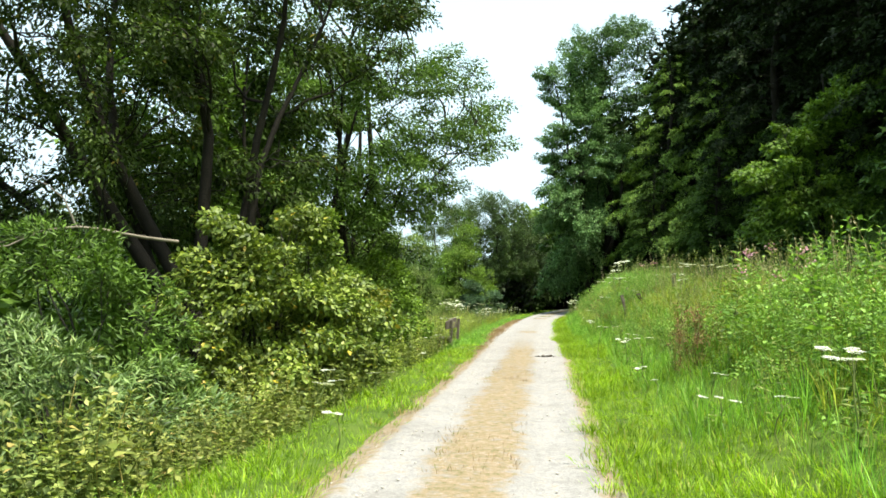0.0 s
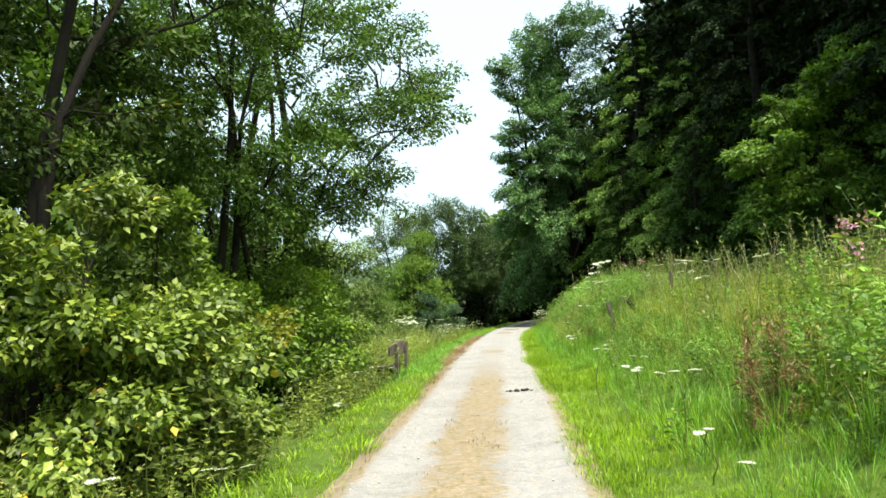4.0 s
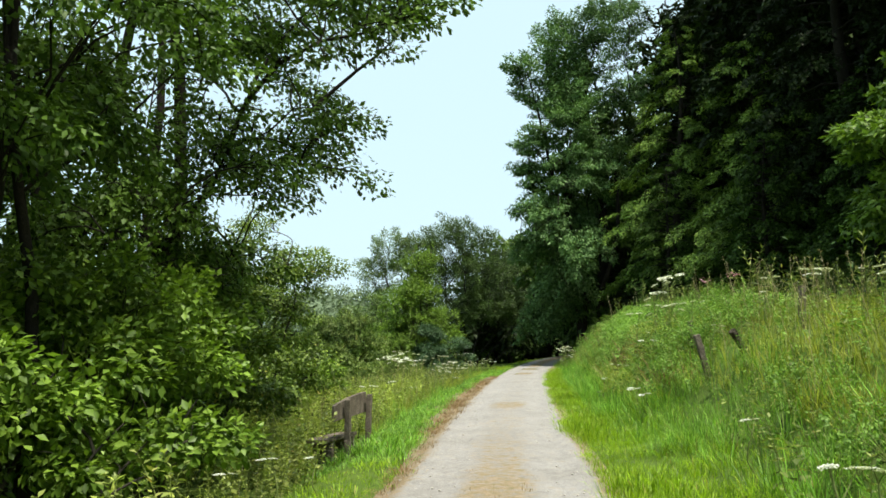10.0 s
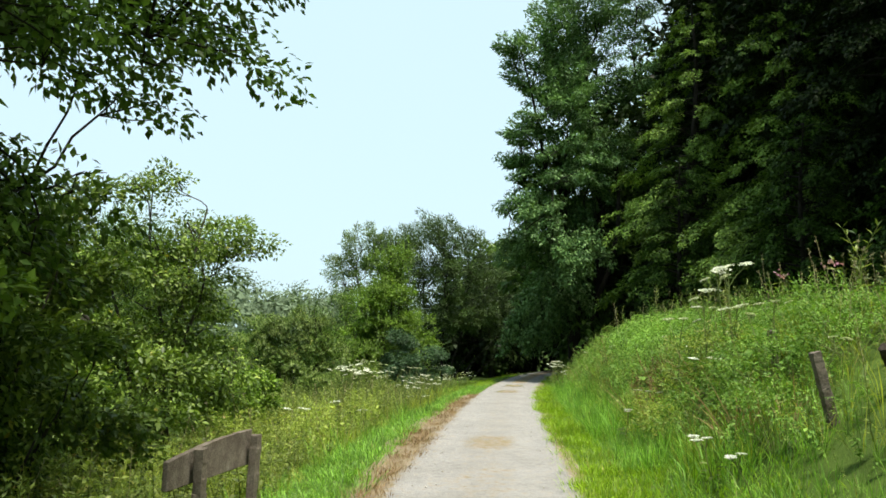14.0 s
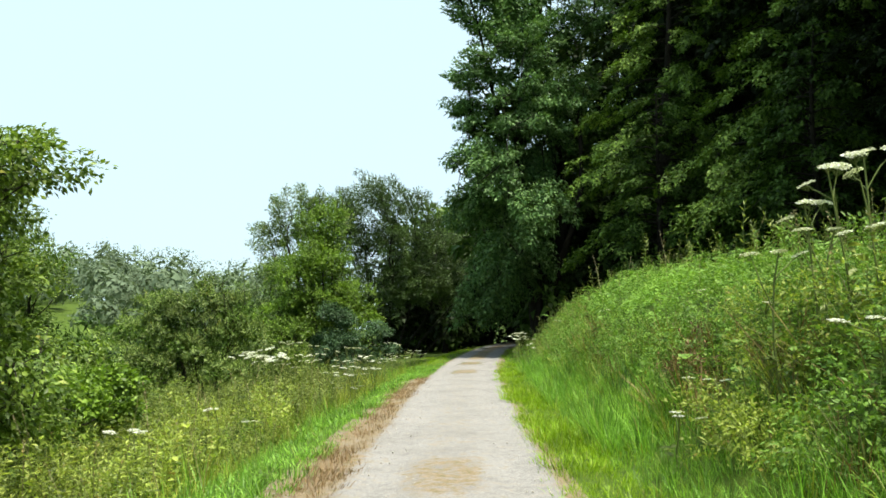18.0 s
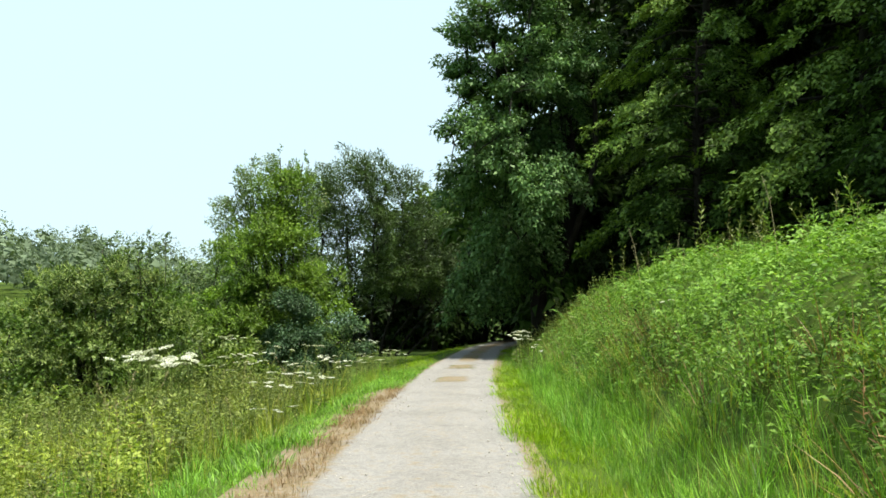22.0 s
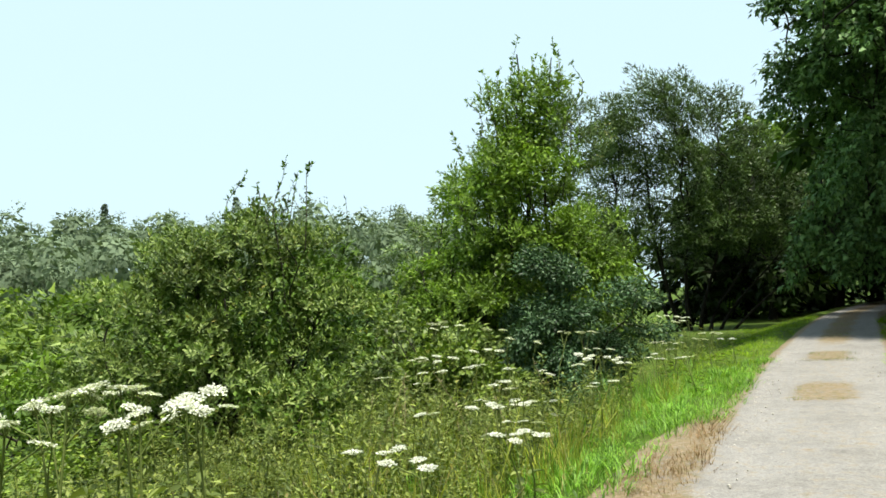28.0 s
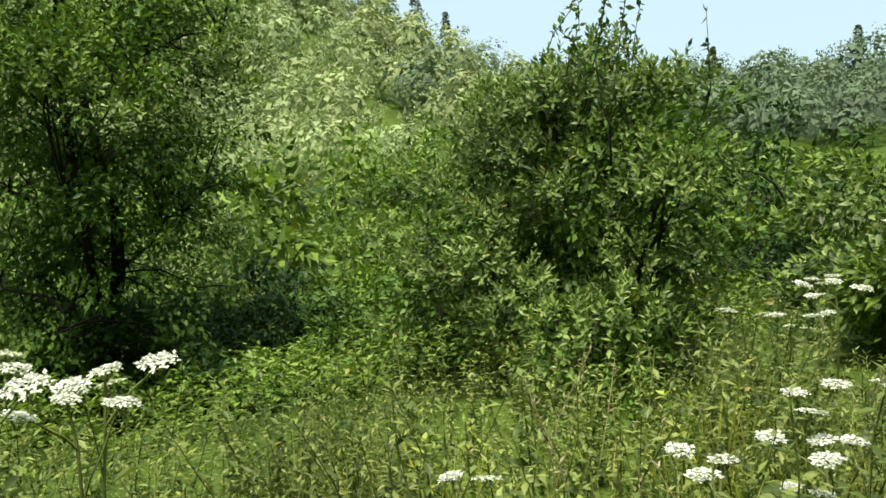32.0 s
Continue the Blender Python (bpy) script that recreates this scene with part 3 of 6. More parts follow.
make_tree("alder_tree", "slender many-stemmed alder with an airy crown", "tree", (-2.7, 26.8, float(ground_z(-2.7, 26.8))),
          [(V(0, 0, -0.3), V(0.3, -0.3, 12.0), 0.15), (V(-0.5, 0.5, -0.3), V(-1.4, 0.6, 11.5), 0.14), (V(-0.2, 0.4, -0.3), V(-0.3, 0.8, 11.0), 0.11), (V(-0.8, -0.4, -0.3), V(-2.2, -1.2, 10.0), 0.12), (V(0.08, -0.05, 3.4), V(2.7, 0.0, 7.6), 0.06)],
          [(V(0.2, 0, 9.0), V(2.6, 2.6, 3.6)), (V(2.5, -1.6, 7.4), V(1.9, 1.7, 2.0)), (V(-2.2, 0.3, 8.0), V(2.4, 2.4, 3.4)), (V(1.5, 1.5, 6.0), V(1.6, 1.6, 1.5)), (V(-0.8, -1.0, 5.0), V(1.8, 1.4, 1.8)), (V(3.0, 0.8, 8.5), V(1.6, 1.6, 1.6)), (V(3.4, -1.8, 6.6), V(1.2, 1.0, 0.8)), (V(2.2, 0.3, 5.3), V(1.5, 1.4, 0.8)), (V(-2.4, -1.2, 4.0), V(2.0, 1.6, 1.6)), (V(0.2, -1.5, 3.4), V(1.4, 1.2, 1.2)), (V(-0.5, 1.6, 3.6), V(1.8, 1.4, 1.6)), (V(-3.4, 0.8, 5.6), V(1.8, 1.8, 2.2)), (V(0.9, 0.3, 3.5), V(1.3, 1.2, 0.9)), (V(1.2, -0.6, 4.6), V(1.2, 1.0, 0.8))],
          62000, 0.098, LEAF_ALDER, BARK_DARK_SHADED, (0.3, 0.62), 24, 0.6, twigs=3, seed=12, shell=0.55)
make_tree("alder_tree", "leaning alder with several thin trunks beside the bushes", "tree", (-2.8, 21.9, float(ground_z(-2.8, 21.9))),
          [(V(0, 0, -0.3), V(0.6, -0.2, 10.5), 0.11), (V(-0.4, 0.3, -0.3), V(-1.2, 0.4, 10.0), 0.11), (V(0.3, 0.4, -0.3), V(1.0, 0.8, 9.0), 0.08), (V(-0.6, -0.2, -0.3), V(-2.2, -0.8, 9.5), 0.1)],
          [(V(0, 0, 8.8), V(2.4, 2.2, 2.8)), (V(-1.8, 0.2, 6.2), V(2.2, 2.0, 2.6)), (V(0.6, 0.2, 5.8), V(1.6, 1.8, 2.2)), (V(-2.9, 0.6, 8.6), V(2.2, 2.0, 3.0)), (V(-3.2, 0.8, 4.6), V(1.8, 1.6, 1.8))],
          46000, 0.1, LEAF_ALDER, BARK_DARK_SHADED, (0.3, 0.62), 26, 0.58, twigs=2, seed=112, shell=0.55)
make_tree("alder_tree", "alder with a dense dark crown behind the bushes", "tree", (-7.2, 22.5, float(ground_z(-7.2, 22.5))),
          [(V(0, 0, -0.3), V(0.3, 0.2, 9.5), 0.2), (V(0.4, 0.3, -0.3), V(1.8, 0.6, 8.5), 0.13)],
          [(V(0, 0, 7.0), V(3.2, 3.0, 4.0)), (V(0.6, 0, 3.6), V(2.4, 2.4, 2.0))], 23000, 0.2, LEAF_ALDER, BARK_DARK_SHADED, (0.5, 1.0), 30, 0.6, twigs=1, fine="small", seed=13)
make_tree("alder_tree", "alder with a dense dark crown behind the bushes", "tree", (-5.4, 29.2, float(ground_z(-5.4, 29.2))),
          [(V(0, 0, -0.3), V(0.2, 0.2, 7.0), 0.14), (V(-0.3, 0.2, -0.3), V(-1.2, 0.4, 6.5), 0.1)],
          [(V(0, 0, 5.0), V(2.0, 2.0, 2.4)), (V(0.2, 0, 2.6), V(2.2, 2.0, 1.8)), (V(-1.0, 0.2, 7.0), V(1.8, 1.8, 1.8))], 10000, 0.15, LEAF_ALDER, BARK_DARK_SHADED, (0.45, 0.85), 28, 0.6, twigs=1, fine="small", seed=15)
make_tree("alder_tree", "alder with a dense dark crown behind the bushes", "tree", (-7.6, 31.0, float(ground_z(-7.6, 31))),
          [(V(0, 0, -0.3), V(0.3, 0.2, 8.0), 0.18), (V(-0.4, 0.3, -0.3), V(-1.8, 0.6, 7.5), 0.13)],
          [(V(0, 0, 5.6), V(2.9, 2.8, 3.0)), (V(0.6, 0, 2.6), V(2.4, 2.4, 2.0))], 8000, 0.22, LEAF_ALDER, BARK_DARK_SHADED, (0.5, 1.0), 24, 0.6, twigs=1, fine="small", seed=14)


def add_shoots(ob, rng, shoots, bark, leaf, size, ratio, k=46, start=0.25):
    """Single long shoots with small leaves that stand above a crown."""
    for foot, top in shoots:
        path = bend(rng, foot, top, 7, 0.02, 0.09)
        mpart("shoot", *join([tube(path, np.linspace(0.014, 0.003, 7), 4)]), bark, ob)
        t = rng.uniform(start, 1, k)
        pos = np.stack([np.interp(t, np.linspace(0, 1, 7), path[:, i]) for i in range(3)], 1)
        v, f = leaves(rng, pos, rng.normal(0, 0.7, (k, 3)) + [0, 0, 0.5], rng.normal(0, 1, (k, 3)), size * rng.uniform(0.7, 1.3, k), ratio)
        mpart("shoot_foliage", v, [f], leaf, ob, kind="stuff")


def add_sprigs(ob, rng, lobes, n, per, size, ratio, leaf, length=0.24, clumps=80, spread_out=(0.2, 0.42)):
    """Upright leafy shoot tips in tufts over a crown, each tip a rosette of leaves."""
    share = np.array([np.prod(r) ** 0.67 for _, r in lobes])
    who = rng.choice(len(lobes), clumps, p=share / share.sum())
    d = sphere_ways(rng, clumps)
    d[:, 2] = np.where(d[:, 2] < -0.3, -d[:, 2], d[:, 2])
    cen = np.array([c for c, _ in lobes], float)[who] + d * np.array([r for _, r in lobes], float)[who] * rng.uniform(0.7, 0.98, (clumps, 1))
    rad = rng.uniform(*spread_out, clumps)
    tuft = rng.choice(clumps, n, p=rad**2 / (rad**2).sum())
    e = sphere_ways(rng, n)
    e[:, 2] = np.abs(e[:, 2]) * 1.1 - 0.25
    foot = cen[tuft] + e * rad[tuft, None]
    d = unit(d[tuft] * 0.5 + e)
    axis = unit(d * 0.8 + [0, 0, 0.65] + rng.normal(0, 0.3, (n, 3)))
    side = unit(np.cross(axis, rng.normal(size=(n, 3))))
    other = np.cross(axis, side)
    t = np.linspace(0.05, 1.0, per)[None, :] * np.ones((n, 1))
    a = np.arange(per)[None, :] * 2.4 + rng.uniform(0, 6.28, (n, 1))
    out = side[:, None] * np.cos(a)[..., None] + other[:, None] * np.sin(a)[..., None]
    long = length * rng.uniform(0.6, 1.3, (n, 1, 1))
    pos = foot[:, None] + axis[:, None] * t[..., None] * long
    way = axis[:, None] * (0.35 + 0.8 * t[..., None] ** 2) + out * (1.0 - 0.55 * t[..., None])
    v, f = leaves(rng, pos.reshape(-1, 3), way.reshape(-1, 3), (np.repeat(axis[:, None], per, 1) - 0.4 * out).reshape(-1, 3), (size * rng.uniform(0.75, 1.25, (n, per))).ravel(), ratio)
    mpart("outer_foliage", v, [f], leaf, ob, kind="stuff")


def make_bush(name, label, at, lobes, n, size, leaf, bark=BARK_GREY, ratio=0.5, clump=(0.28, 0.52), flat=0.75, droop=0.1, fine=False, seed=1, per=16, shoots=(), stalks=3, twigs=2):
    """A bush: several stems from the ground, leafy lobes, single shoots that stand above."""
    rng = np.random.default_rng(seed)
    stems = []
    for c, r in lobes:
        for _ in range(stalks):
            a = rng.uniform(0, 6.28)
            stems.append((V(c[0] * 0.35 + 0.15 * math.cos(a), c[1] * 0.35 + 0.15 * math.sin(a), -0.15), V(*c) + V(*rng.uniform(-0.4, 0.4, 3)) * V(*r), 0.035))
    x, y = at
    ob = make_tree(name, label, "bush", (x, y, float(ground_z(x, y))), stems, [(V(*c), V(*r)) for c, r in lobes], n, size, leaf, bark, clump, per, ratio, flat, droop,
                   twigs=twigs, fine=fine, seed=seed, twig_r=0.006, shell=0.38, low=0.6)
    add_shoots(ob, rng, shoots, bark, leaf, size * 0.85, ratio, 40, 0.3)
    return ob


make_bush("hazel_bush", "yellowing broad-leaved bush beside the track", (-2.9, 13.4), [((0.3, 0.4, 2.3), (0.8, 0.9, 0.5)), ((0.7, 0.3, 1.5), (0.9, 0.9, 0.55)), ((0.9, 1.2, 1.9), (0.7, 0.9, 0.5)), ((-0.6, -0.2, 1.8), (0.8, 0.7, 0.5)), ((-0.3, 0.3, 2.8), (0.7, 0.7, 0.4)), ((0.2, 0.9, 3.1), (0.6, 0.7, 0.4)), ((0.4, -0.4, 0.8), (1.0, 0.7, 0.5)), ((-0.9, -0.6, 1.0), (0.9, 0.7, 0.5)), ((1.1, 0.9, 1.0), (0.8, 0.8, 0.5)), ((-0.9, 0.4, 2.2), (0.6, 0.6, 0.4))], 24000, 0.1, LEAF_YELLOW, ratio=0.62, seed=21, clump=(0.26, 0.55), per=24, flat=0.55, droop=0.3, twigs=4)
make_bush("hazel_bush", "fresh green broad-leaved bush under the willow", (-2.9, 17.2), [((0, 0, 2.2), (1.1, 1.2, 1.0)), ((0.4, 0.6, 1.2), (1.1, 1.2, 1.0)), ((0.5, -0.9, 1.5), (0.9, 1.0, 1.1)), ((-0.8, -1.4, 2.0), (1.0, 1.1, 1.0)), ((0.1, -0.8, 2.9), (0.9, 0.9, 0.7))], 16000, 0.10, LEAF_BUSH, ratio=0.62, seed=22)
make_bush("willow_bush", "low grey-green willow bush with narrow leaves", (-4.1, 8.7), [((0, 0, 0.9), (0.9, 1.0, 0.75)), ((-1.2, 0.6, 1.2), (1.0, 0.9, 0.9)), ((0.5, 1.3, 0.7), (0.7, 0.7, 0.6))], 15000, 0.12, LEAF_GREY, ratio=0.22, seed=23)
make_bush("willow_bush", "grey-green willow bush with narrow leaves under the old willow", (-4.3, 10.8), [((0.2, 0, 1.7), (0.8, 0.7, 0.7)), ((-0.9, 0.3, 2.1), (1.0, 0.7, 0.8)), ((0.7, 0.4, 1.2), (0.6, 0.7, 0.6)), ((-1.8, 0.2, 1.6), (0.9, 0.7, 0.9))], 9000, 0.12, LEAF_ALDER, ratio=0.26, seed=123, clump=(0.25, 0.5))
make_bush("willow_bush", "low grey-green willow bush with narrow leaves", (-5.2, 6.8), [((0, 0, 1.0), (1.1, 1.2, 0.9)), ((-0.6, 1.4, 1.3), (0.9, 0.9, 0.9))], 11000, 0.13, LEAF_GREY, ratio=0.22, seed=24)
make_bush("dogwood_bush", "dense green dogwood bush", (-2.7, 21.2), [((0, 0, 1.6), (1.1, 1.2, 1.1)), ((0.2, 1.8, 1.8), (1.0, 1.1, 1.1)), ((-1.2, 0.8, 2.5), (1.1, 1.2, 1.2)), ((1.3, 1.1, 1.0), (0.9, 0.9, 0.8)), ((-1.0, -0.6, 1.8), (1.1, 1.0, 1.2))], 17000, 0.108, LEAF_BRIGHT, ratio=0.6, seed=25)
make_bush("dogwood_bush", "dense green dogwood bush", (-2.3, 24.6), [((0.2, 0, 1.4), (1.0, 1.2, 1.0)), ((0.0, -0.8, 2.2), (1.1, 1.1, 0.9)), ((0.5, 0.8, 2.3), (0.8, 0.9, 0.8)), ((-0.8, 0.6, 2.2), (1.1, 1.2, 1.2)), ((-0.2, 2.0, 1.3), (0.9, 1.0, 1.0)), ((0.9, -0.8, 1.2), (0.9, 1.0, 0.9)), ((-1.8, -0.4, 2.4), (1.2, 1.2, 1.4))], 21000, 0.102, LEAF_BRIGHT, ratio=0.6, seed=26)
make_bush("dogwood_bush", "tall green bush behind the old bench", (-2.7, 29.2), [((0, 0, 2.0), (1.2, 1.3, 1.4)), ((0.7, 0.4, 1.4), (0.8, 1.0, 1.1)), ((-0.8, 0.5, 2.8), (1.2, 1.2, 1.2)), ((0.4, 0.6, 3.2), (0.9, 0.9, 0.9))], 18000, 0.105, LEAF_BUSH, ratio=0.55, seed=126)
make_bush("maple_sapling", "maple sapling with yellow autumn leaves", (-2.6, 18.9), [((0.2, 0.1, 2.05), (0.85, 0.7, 0.3)), ((0.6, -0.4, 1.75), (0.6, 0.5, 0.25)), ((-0.4, 0, 2.35), (0.6, 0.5, 0.25))], 3200, 0.09, LEAF_AUTUMN, ratio=0.8, seed=27, flat=0.4)
make_tree("goat_willow", "small goat willow tree with an open crown", "tree", (-2.6, 36.2, float(ground_z(-2.6, 36.2))),
          [(V(0, 0, -0.2), V(0.6, 0.2, 4.8), 0.06), (V(0.1, 0.2, -0.2), V(-0.6, 0.5, 5.2), 0.06), (V(-0.1, -0.1, -0.2), V(0.5, -0.9, 4.4), 0.05), (V(-0.3, 0.1, -0.2), V(-1.6, -0.3, 4.6), 0.05)],
          [(V(0.7, -0.4, 3.8), V(1.3, 1.3, 1.0)), (V(-0.3, 0.2, 4.5), V(1.2, 1.3, 1.0)), (V(-0.9, 0.3, 3.0), V(1.7, 1.6, 1.4)), (V(0.2, 0, 1.6), V(1.5, 1.5, 1.2)), (V(-2.2, -1.0, 2.6), V(1.6, 1.6, 1.9)), (V(-2.6, -1.6, 4.2), V(1.3, 1.3, 1.0))], 30000, 0.092, LEAF_BUSH, BARK_GREY, (0.3, 0.6), 22, 0.55, twigs=4, seed=28)
make_bush("dogwood_bush", "dense green bush at the valley edge", (-3.9, 32.0), [((0, 0, 2.4), (1.6, 1.6, 1.7)), ((1.3, 1.6, 1.2), (1.2, 1.2, 1.0)), ((-1.6, 0, 2.6), (1.6, 1.6, 1.9)), ((0.8, -1.2, 1.0), (1.0, 1.0, 0.9))], 18000, 0.11, LEAF_BUSH, ratio=0.55, seed=29)
make_bush("bramble_bush", "low bramble thicket with broad leaves", (-2.3, 40.0), [((0, 0, 0.9), (1.3, 1.5, 0.7)), ((-1.6, -0.6, 1.2), (1.3, 1.4, 0.9)), ((-0.6, 2.2, 0.8), (1.1, 1.2, 0.6))], 17000, 0.095, LEAF_BRIGHT, ratio=0.65, seed=30)
BROAD_WILLOW = [((0, 0, 2.1), (1.5, 1.3, 1.2)), ((1.1, 0.2, 1.6), (1.1, 1.0, 1.1)), ((-1.4, -0.6, 1.4), (1.3, 1.1, 1.2)), ((0.3, 0.5, 2.7), (1.3, 1.0, 0.85)), ((0, -0.6, 1.0), (1.8, 0.9, 1.0)), ((-0.7, 0.2, 2.4), (1.0, 0.9, 0.8)), ((-1.1, 0.3, 2.6), (0.9, 0.8, 0.6)), ((1.2, 0.3, 2.5), (0.9, 0.8, 0.65)), ((-1.2, -1.0, 0.5), (1.3, 0.6, 0.5)), ((1.2, -0.8, 0.6), (1.1, 0.7, 0.6))]
# Inner leaves get the darker alder colour, which puts shade in the gaps.
broad_willow = make_bush("willow_bush", "broad willow bush with bare shoots above it", (-2.1, 51.2), BROAD_WILLOW, 12000, 0.10, LEAF_ALDER, ratio=0.5, seed=31,
          shoots=[(V(1.0, -0.3, 1.8), V(1.55, -0.5, 4.15)), (V(1.05, -0.3, 1.8), V(1.3, -0.6, 3.9)), (V(0.6, 0, 2.2), V(0.5, -0.2, 4.0)), (V(0.4, 0, 2.3), V(0.25, 0.0, 4.2)), (V(0.2, 0, 2.3), V(0.0, 0.1, 3.6)), (V(0.5, 0.2, 2.2), V(0.75, 0.1, 3.8)), (V(-0.3, 0, 2.3), V(-0.6, 0.1, 3.3)), (V(-0.6, 0, 2.2), V(-1.0, 0.0, 3.2)), (V(-1.2, 0, 1.9), V(-1.5, -0.1, 3.1)), (V(1.2, 0, 1.8), V(1.75, 0.2, 3.7)), (V(0.9, -0.2, 2.0), V(1.1, -0.4, 4.3)), (V(0.7, 0.1, 2.2), V(0.95, 0.3, 4.2)), (V(0.1, 0.1, 2.4), V(0.3, 0.3, 3.9)), (V(-0.9, 0, 2.2), V(-1.3, 0.2, 3.5)), (V(0.3, -0.3, 2.3), V(0.6, -0.6, 3.7))])
add_sprigs(broad_willow, np.random.default_rng(331), BROAD_WILLOW, 2300, 10, 0.088, 0.42, LEAF_SALLOW, 0.17, 120, (0.13, 0.3))
make_bush("willow_bush", "rounded green willow bush", (-5.6, 53.5), [((0, 0, 1.3), (1.7, 1.6, 1.3)), ((1.6, 1.0, 1.2), (1.3, 1.3, 1.1))], 11000, 0.14, LEAF_SALLOW, ratio=0.4, seed=32)
poplar = make_tree("young_poplar", "young bright green tree with long leader shoots", "tree", (1.4, 57.0, float(ground_z(1.4, 57))),
          [(V(0, 0, -0.2), V(0.0, 0, 7.1), 0.07), (V(0.1, 0, -0.2), V(0.7, 0.2, 7.0), 0.05), (V(-0.1, 0, -0.2), V(-0.7, 0.1, 6.5), 0.05)],
          [(V(0, 0, 2.6), V(1.6, 1.3, 1.3)), (V(0, 0, 4.1), V(1.15, 1.0, 1.3)), (V(-0.4, 0, 5.3), V(0.25, 0.25, 1.1)), (V(0.5, 0, 5.8), V(0.22, 0.22, 1.1)), (V(0, 0, 5.2), V(0.4, 0.4, 0.7)), (V(0.05, 0, 6.4), V(0.1, 0.1, 0.8)), (V(-1.0, 0.2, 3.4), V(1.0, 0.9, 1.3)), (V(-0.7, -0.3, 1.5), V(1.6, 1.2, 1.0)), (V(-1.5, 0.2, 2.3), V(1.1, 1.0, 1.2)), (V(1.2, 0.1, 2.3), V(1.0, 0.9, 1.2))], 22000, 0.115, LEAF_BRIGHT, BARK_GREY, (0.26, 0.44), 50, 0.5, twigs=1, seed=33)
add_sprigs(poplar, np.random.default_rng(333), [((0, 0, 2.6), (1.6, 1.3, 1.3)), ((0, 0, 4.1), (1.15, 1.0, 1.3)), ((-0.4, 0, 5.3), (0.35, 0.35, 1.0)), ((0.5, 0, 5.6), (0.35, 0.35, 1.0)), ((-1.0, 0.2, 3.4), (1.0, 0.9, 1.3)), ((-0.7, -0.3, 1.5), (1.6, 1.2, 1.0)), ((1.2, 0.1, 2.3), (1.0, 0.9, 1.2))], 1500, 9, 0.11, 0.38, LEAF_BRIGHT, 0.28)
add_shoots(poplar, np.random.default_rng(9), [(V(0.0, 0, 5.4), V(0.05, 0, 7.5)), (V(0.4, 0, 5.2), V(0.75, 0.1, 7.4)), (V(-0.4, 0, 5.0), V(-0.8, 0.1, 6.9)), (V(0.3, 0.1, 5.3), V(0.4, 0.2, 7.1)), (V(-0.5, 0, 4.6), V(-1.2, 0.1, 6.3)), (V(0.6, 0, 4.8), V(1.1, 0, 6.8)), (V(-0.2, 0, 5.2), V(-0.35, 0, 6.9)),
          (V(-0.8, 0, 3.8), V(-1.5, 0, 5.6)), (V(0.8, 0, 4.0), V(1.4, 0, 5.8))], BARK_GREY, LEAF_BRIGHT, 0.11, 0.45, 60, 0.15)
make_bush("juniper_bush", "low blue-green bush in front of the young tree", (2.3, 55.9), [((0, 0, 1.1), (1.1, 1.0, 1.0)), ((0.5, 0.3, 0.8), (0.9, 0.9, 0.7)), ((-0.4, 0.2, 1.5), (0.8, 0.8, 0.9)), ((0.0, 0.3, 2.2), (0.9, 0.8, 0.8)), ((0.2, -0.4, 0.4), (1.2, 0.9, 0.4)), ((0.9, 0.2, 1.3), (0.8, 0.7, 0.9))], 26000, 0.085, LEAF_JUNIPER, ratio=0.5, seed=34)
make_bush("willow_bush", "grey-green willow bush behind the young tree", (-1.0, 60.0), [((0, 0, 3.0), (1.9, 1.7, 2.0)), ((-1.4, 0.4, 2.0), (1.6, 1.5, 1.8)), ((1.5, 0, 2.0), (1.4, 1.3, 1.7)), ((0.2, -0.8, 1.2), (1.8, 1.0, 1.1))], 24000, 0.13, LEAF_GREY, ratio=0.35, clump=(0.35, 0.65), seed=35)
make_tree("grey_willow", "tall grey-green willow behind the young tree", "tree", (-0.2, 70.5, float(ground_z(-0.2, 70.5))),
          [(V(0, 0, -0.2), V(-0.4, 0, 8.6), 0.12), (V(0.3, 0, -0.2), V(1.2, 0.3, 8.2), 0.1), (V(-0.3, 0, -0.2), V(-1.6, 0.2, 7.4), 0.09)],
          [(V(-0.3, 0, 8.5), V(1.4, 1.4, 1.8)), (V(-1.4, 0, 6.8), V(1.1, 1.3, 2.0)), (V(1.2, 0, 7.9), V(1.5, 1.4, 1.9)), (V(0.2, -0.6, 5.2), V(2.0, 1.4, 2.0)), (V(-1.8, 0, 3.6), V(1.6, 1.6, 2.2)), (V(1.6, -0.4, 3.6), V(1.6, 1.4, 2.2))], 30000, 0.16, LEAF_GREY, BARK_GREY, (0.28, 0.55), 40, 0.32, 0.9, -0.25, twigs=2, seed=136)
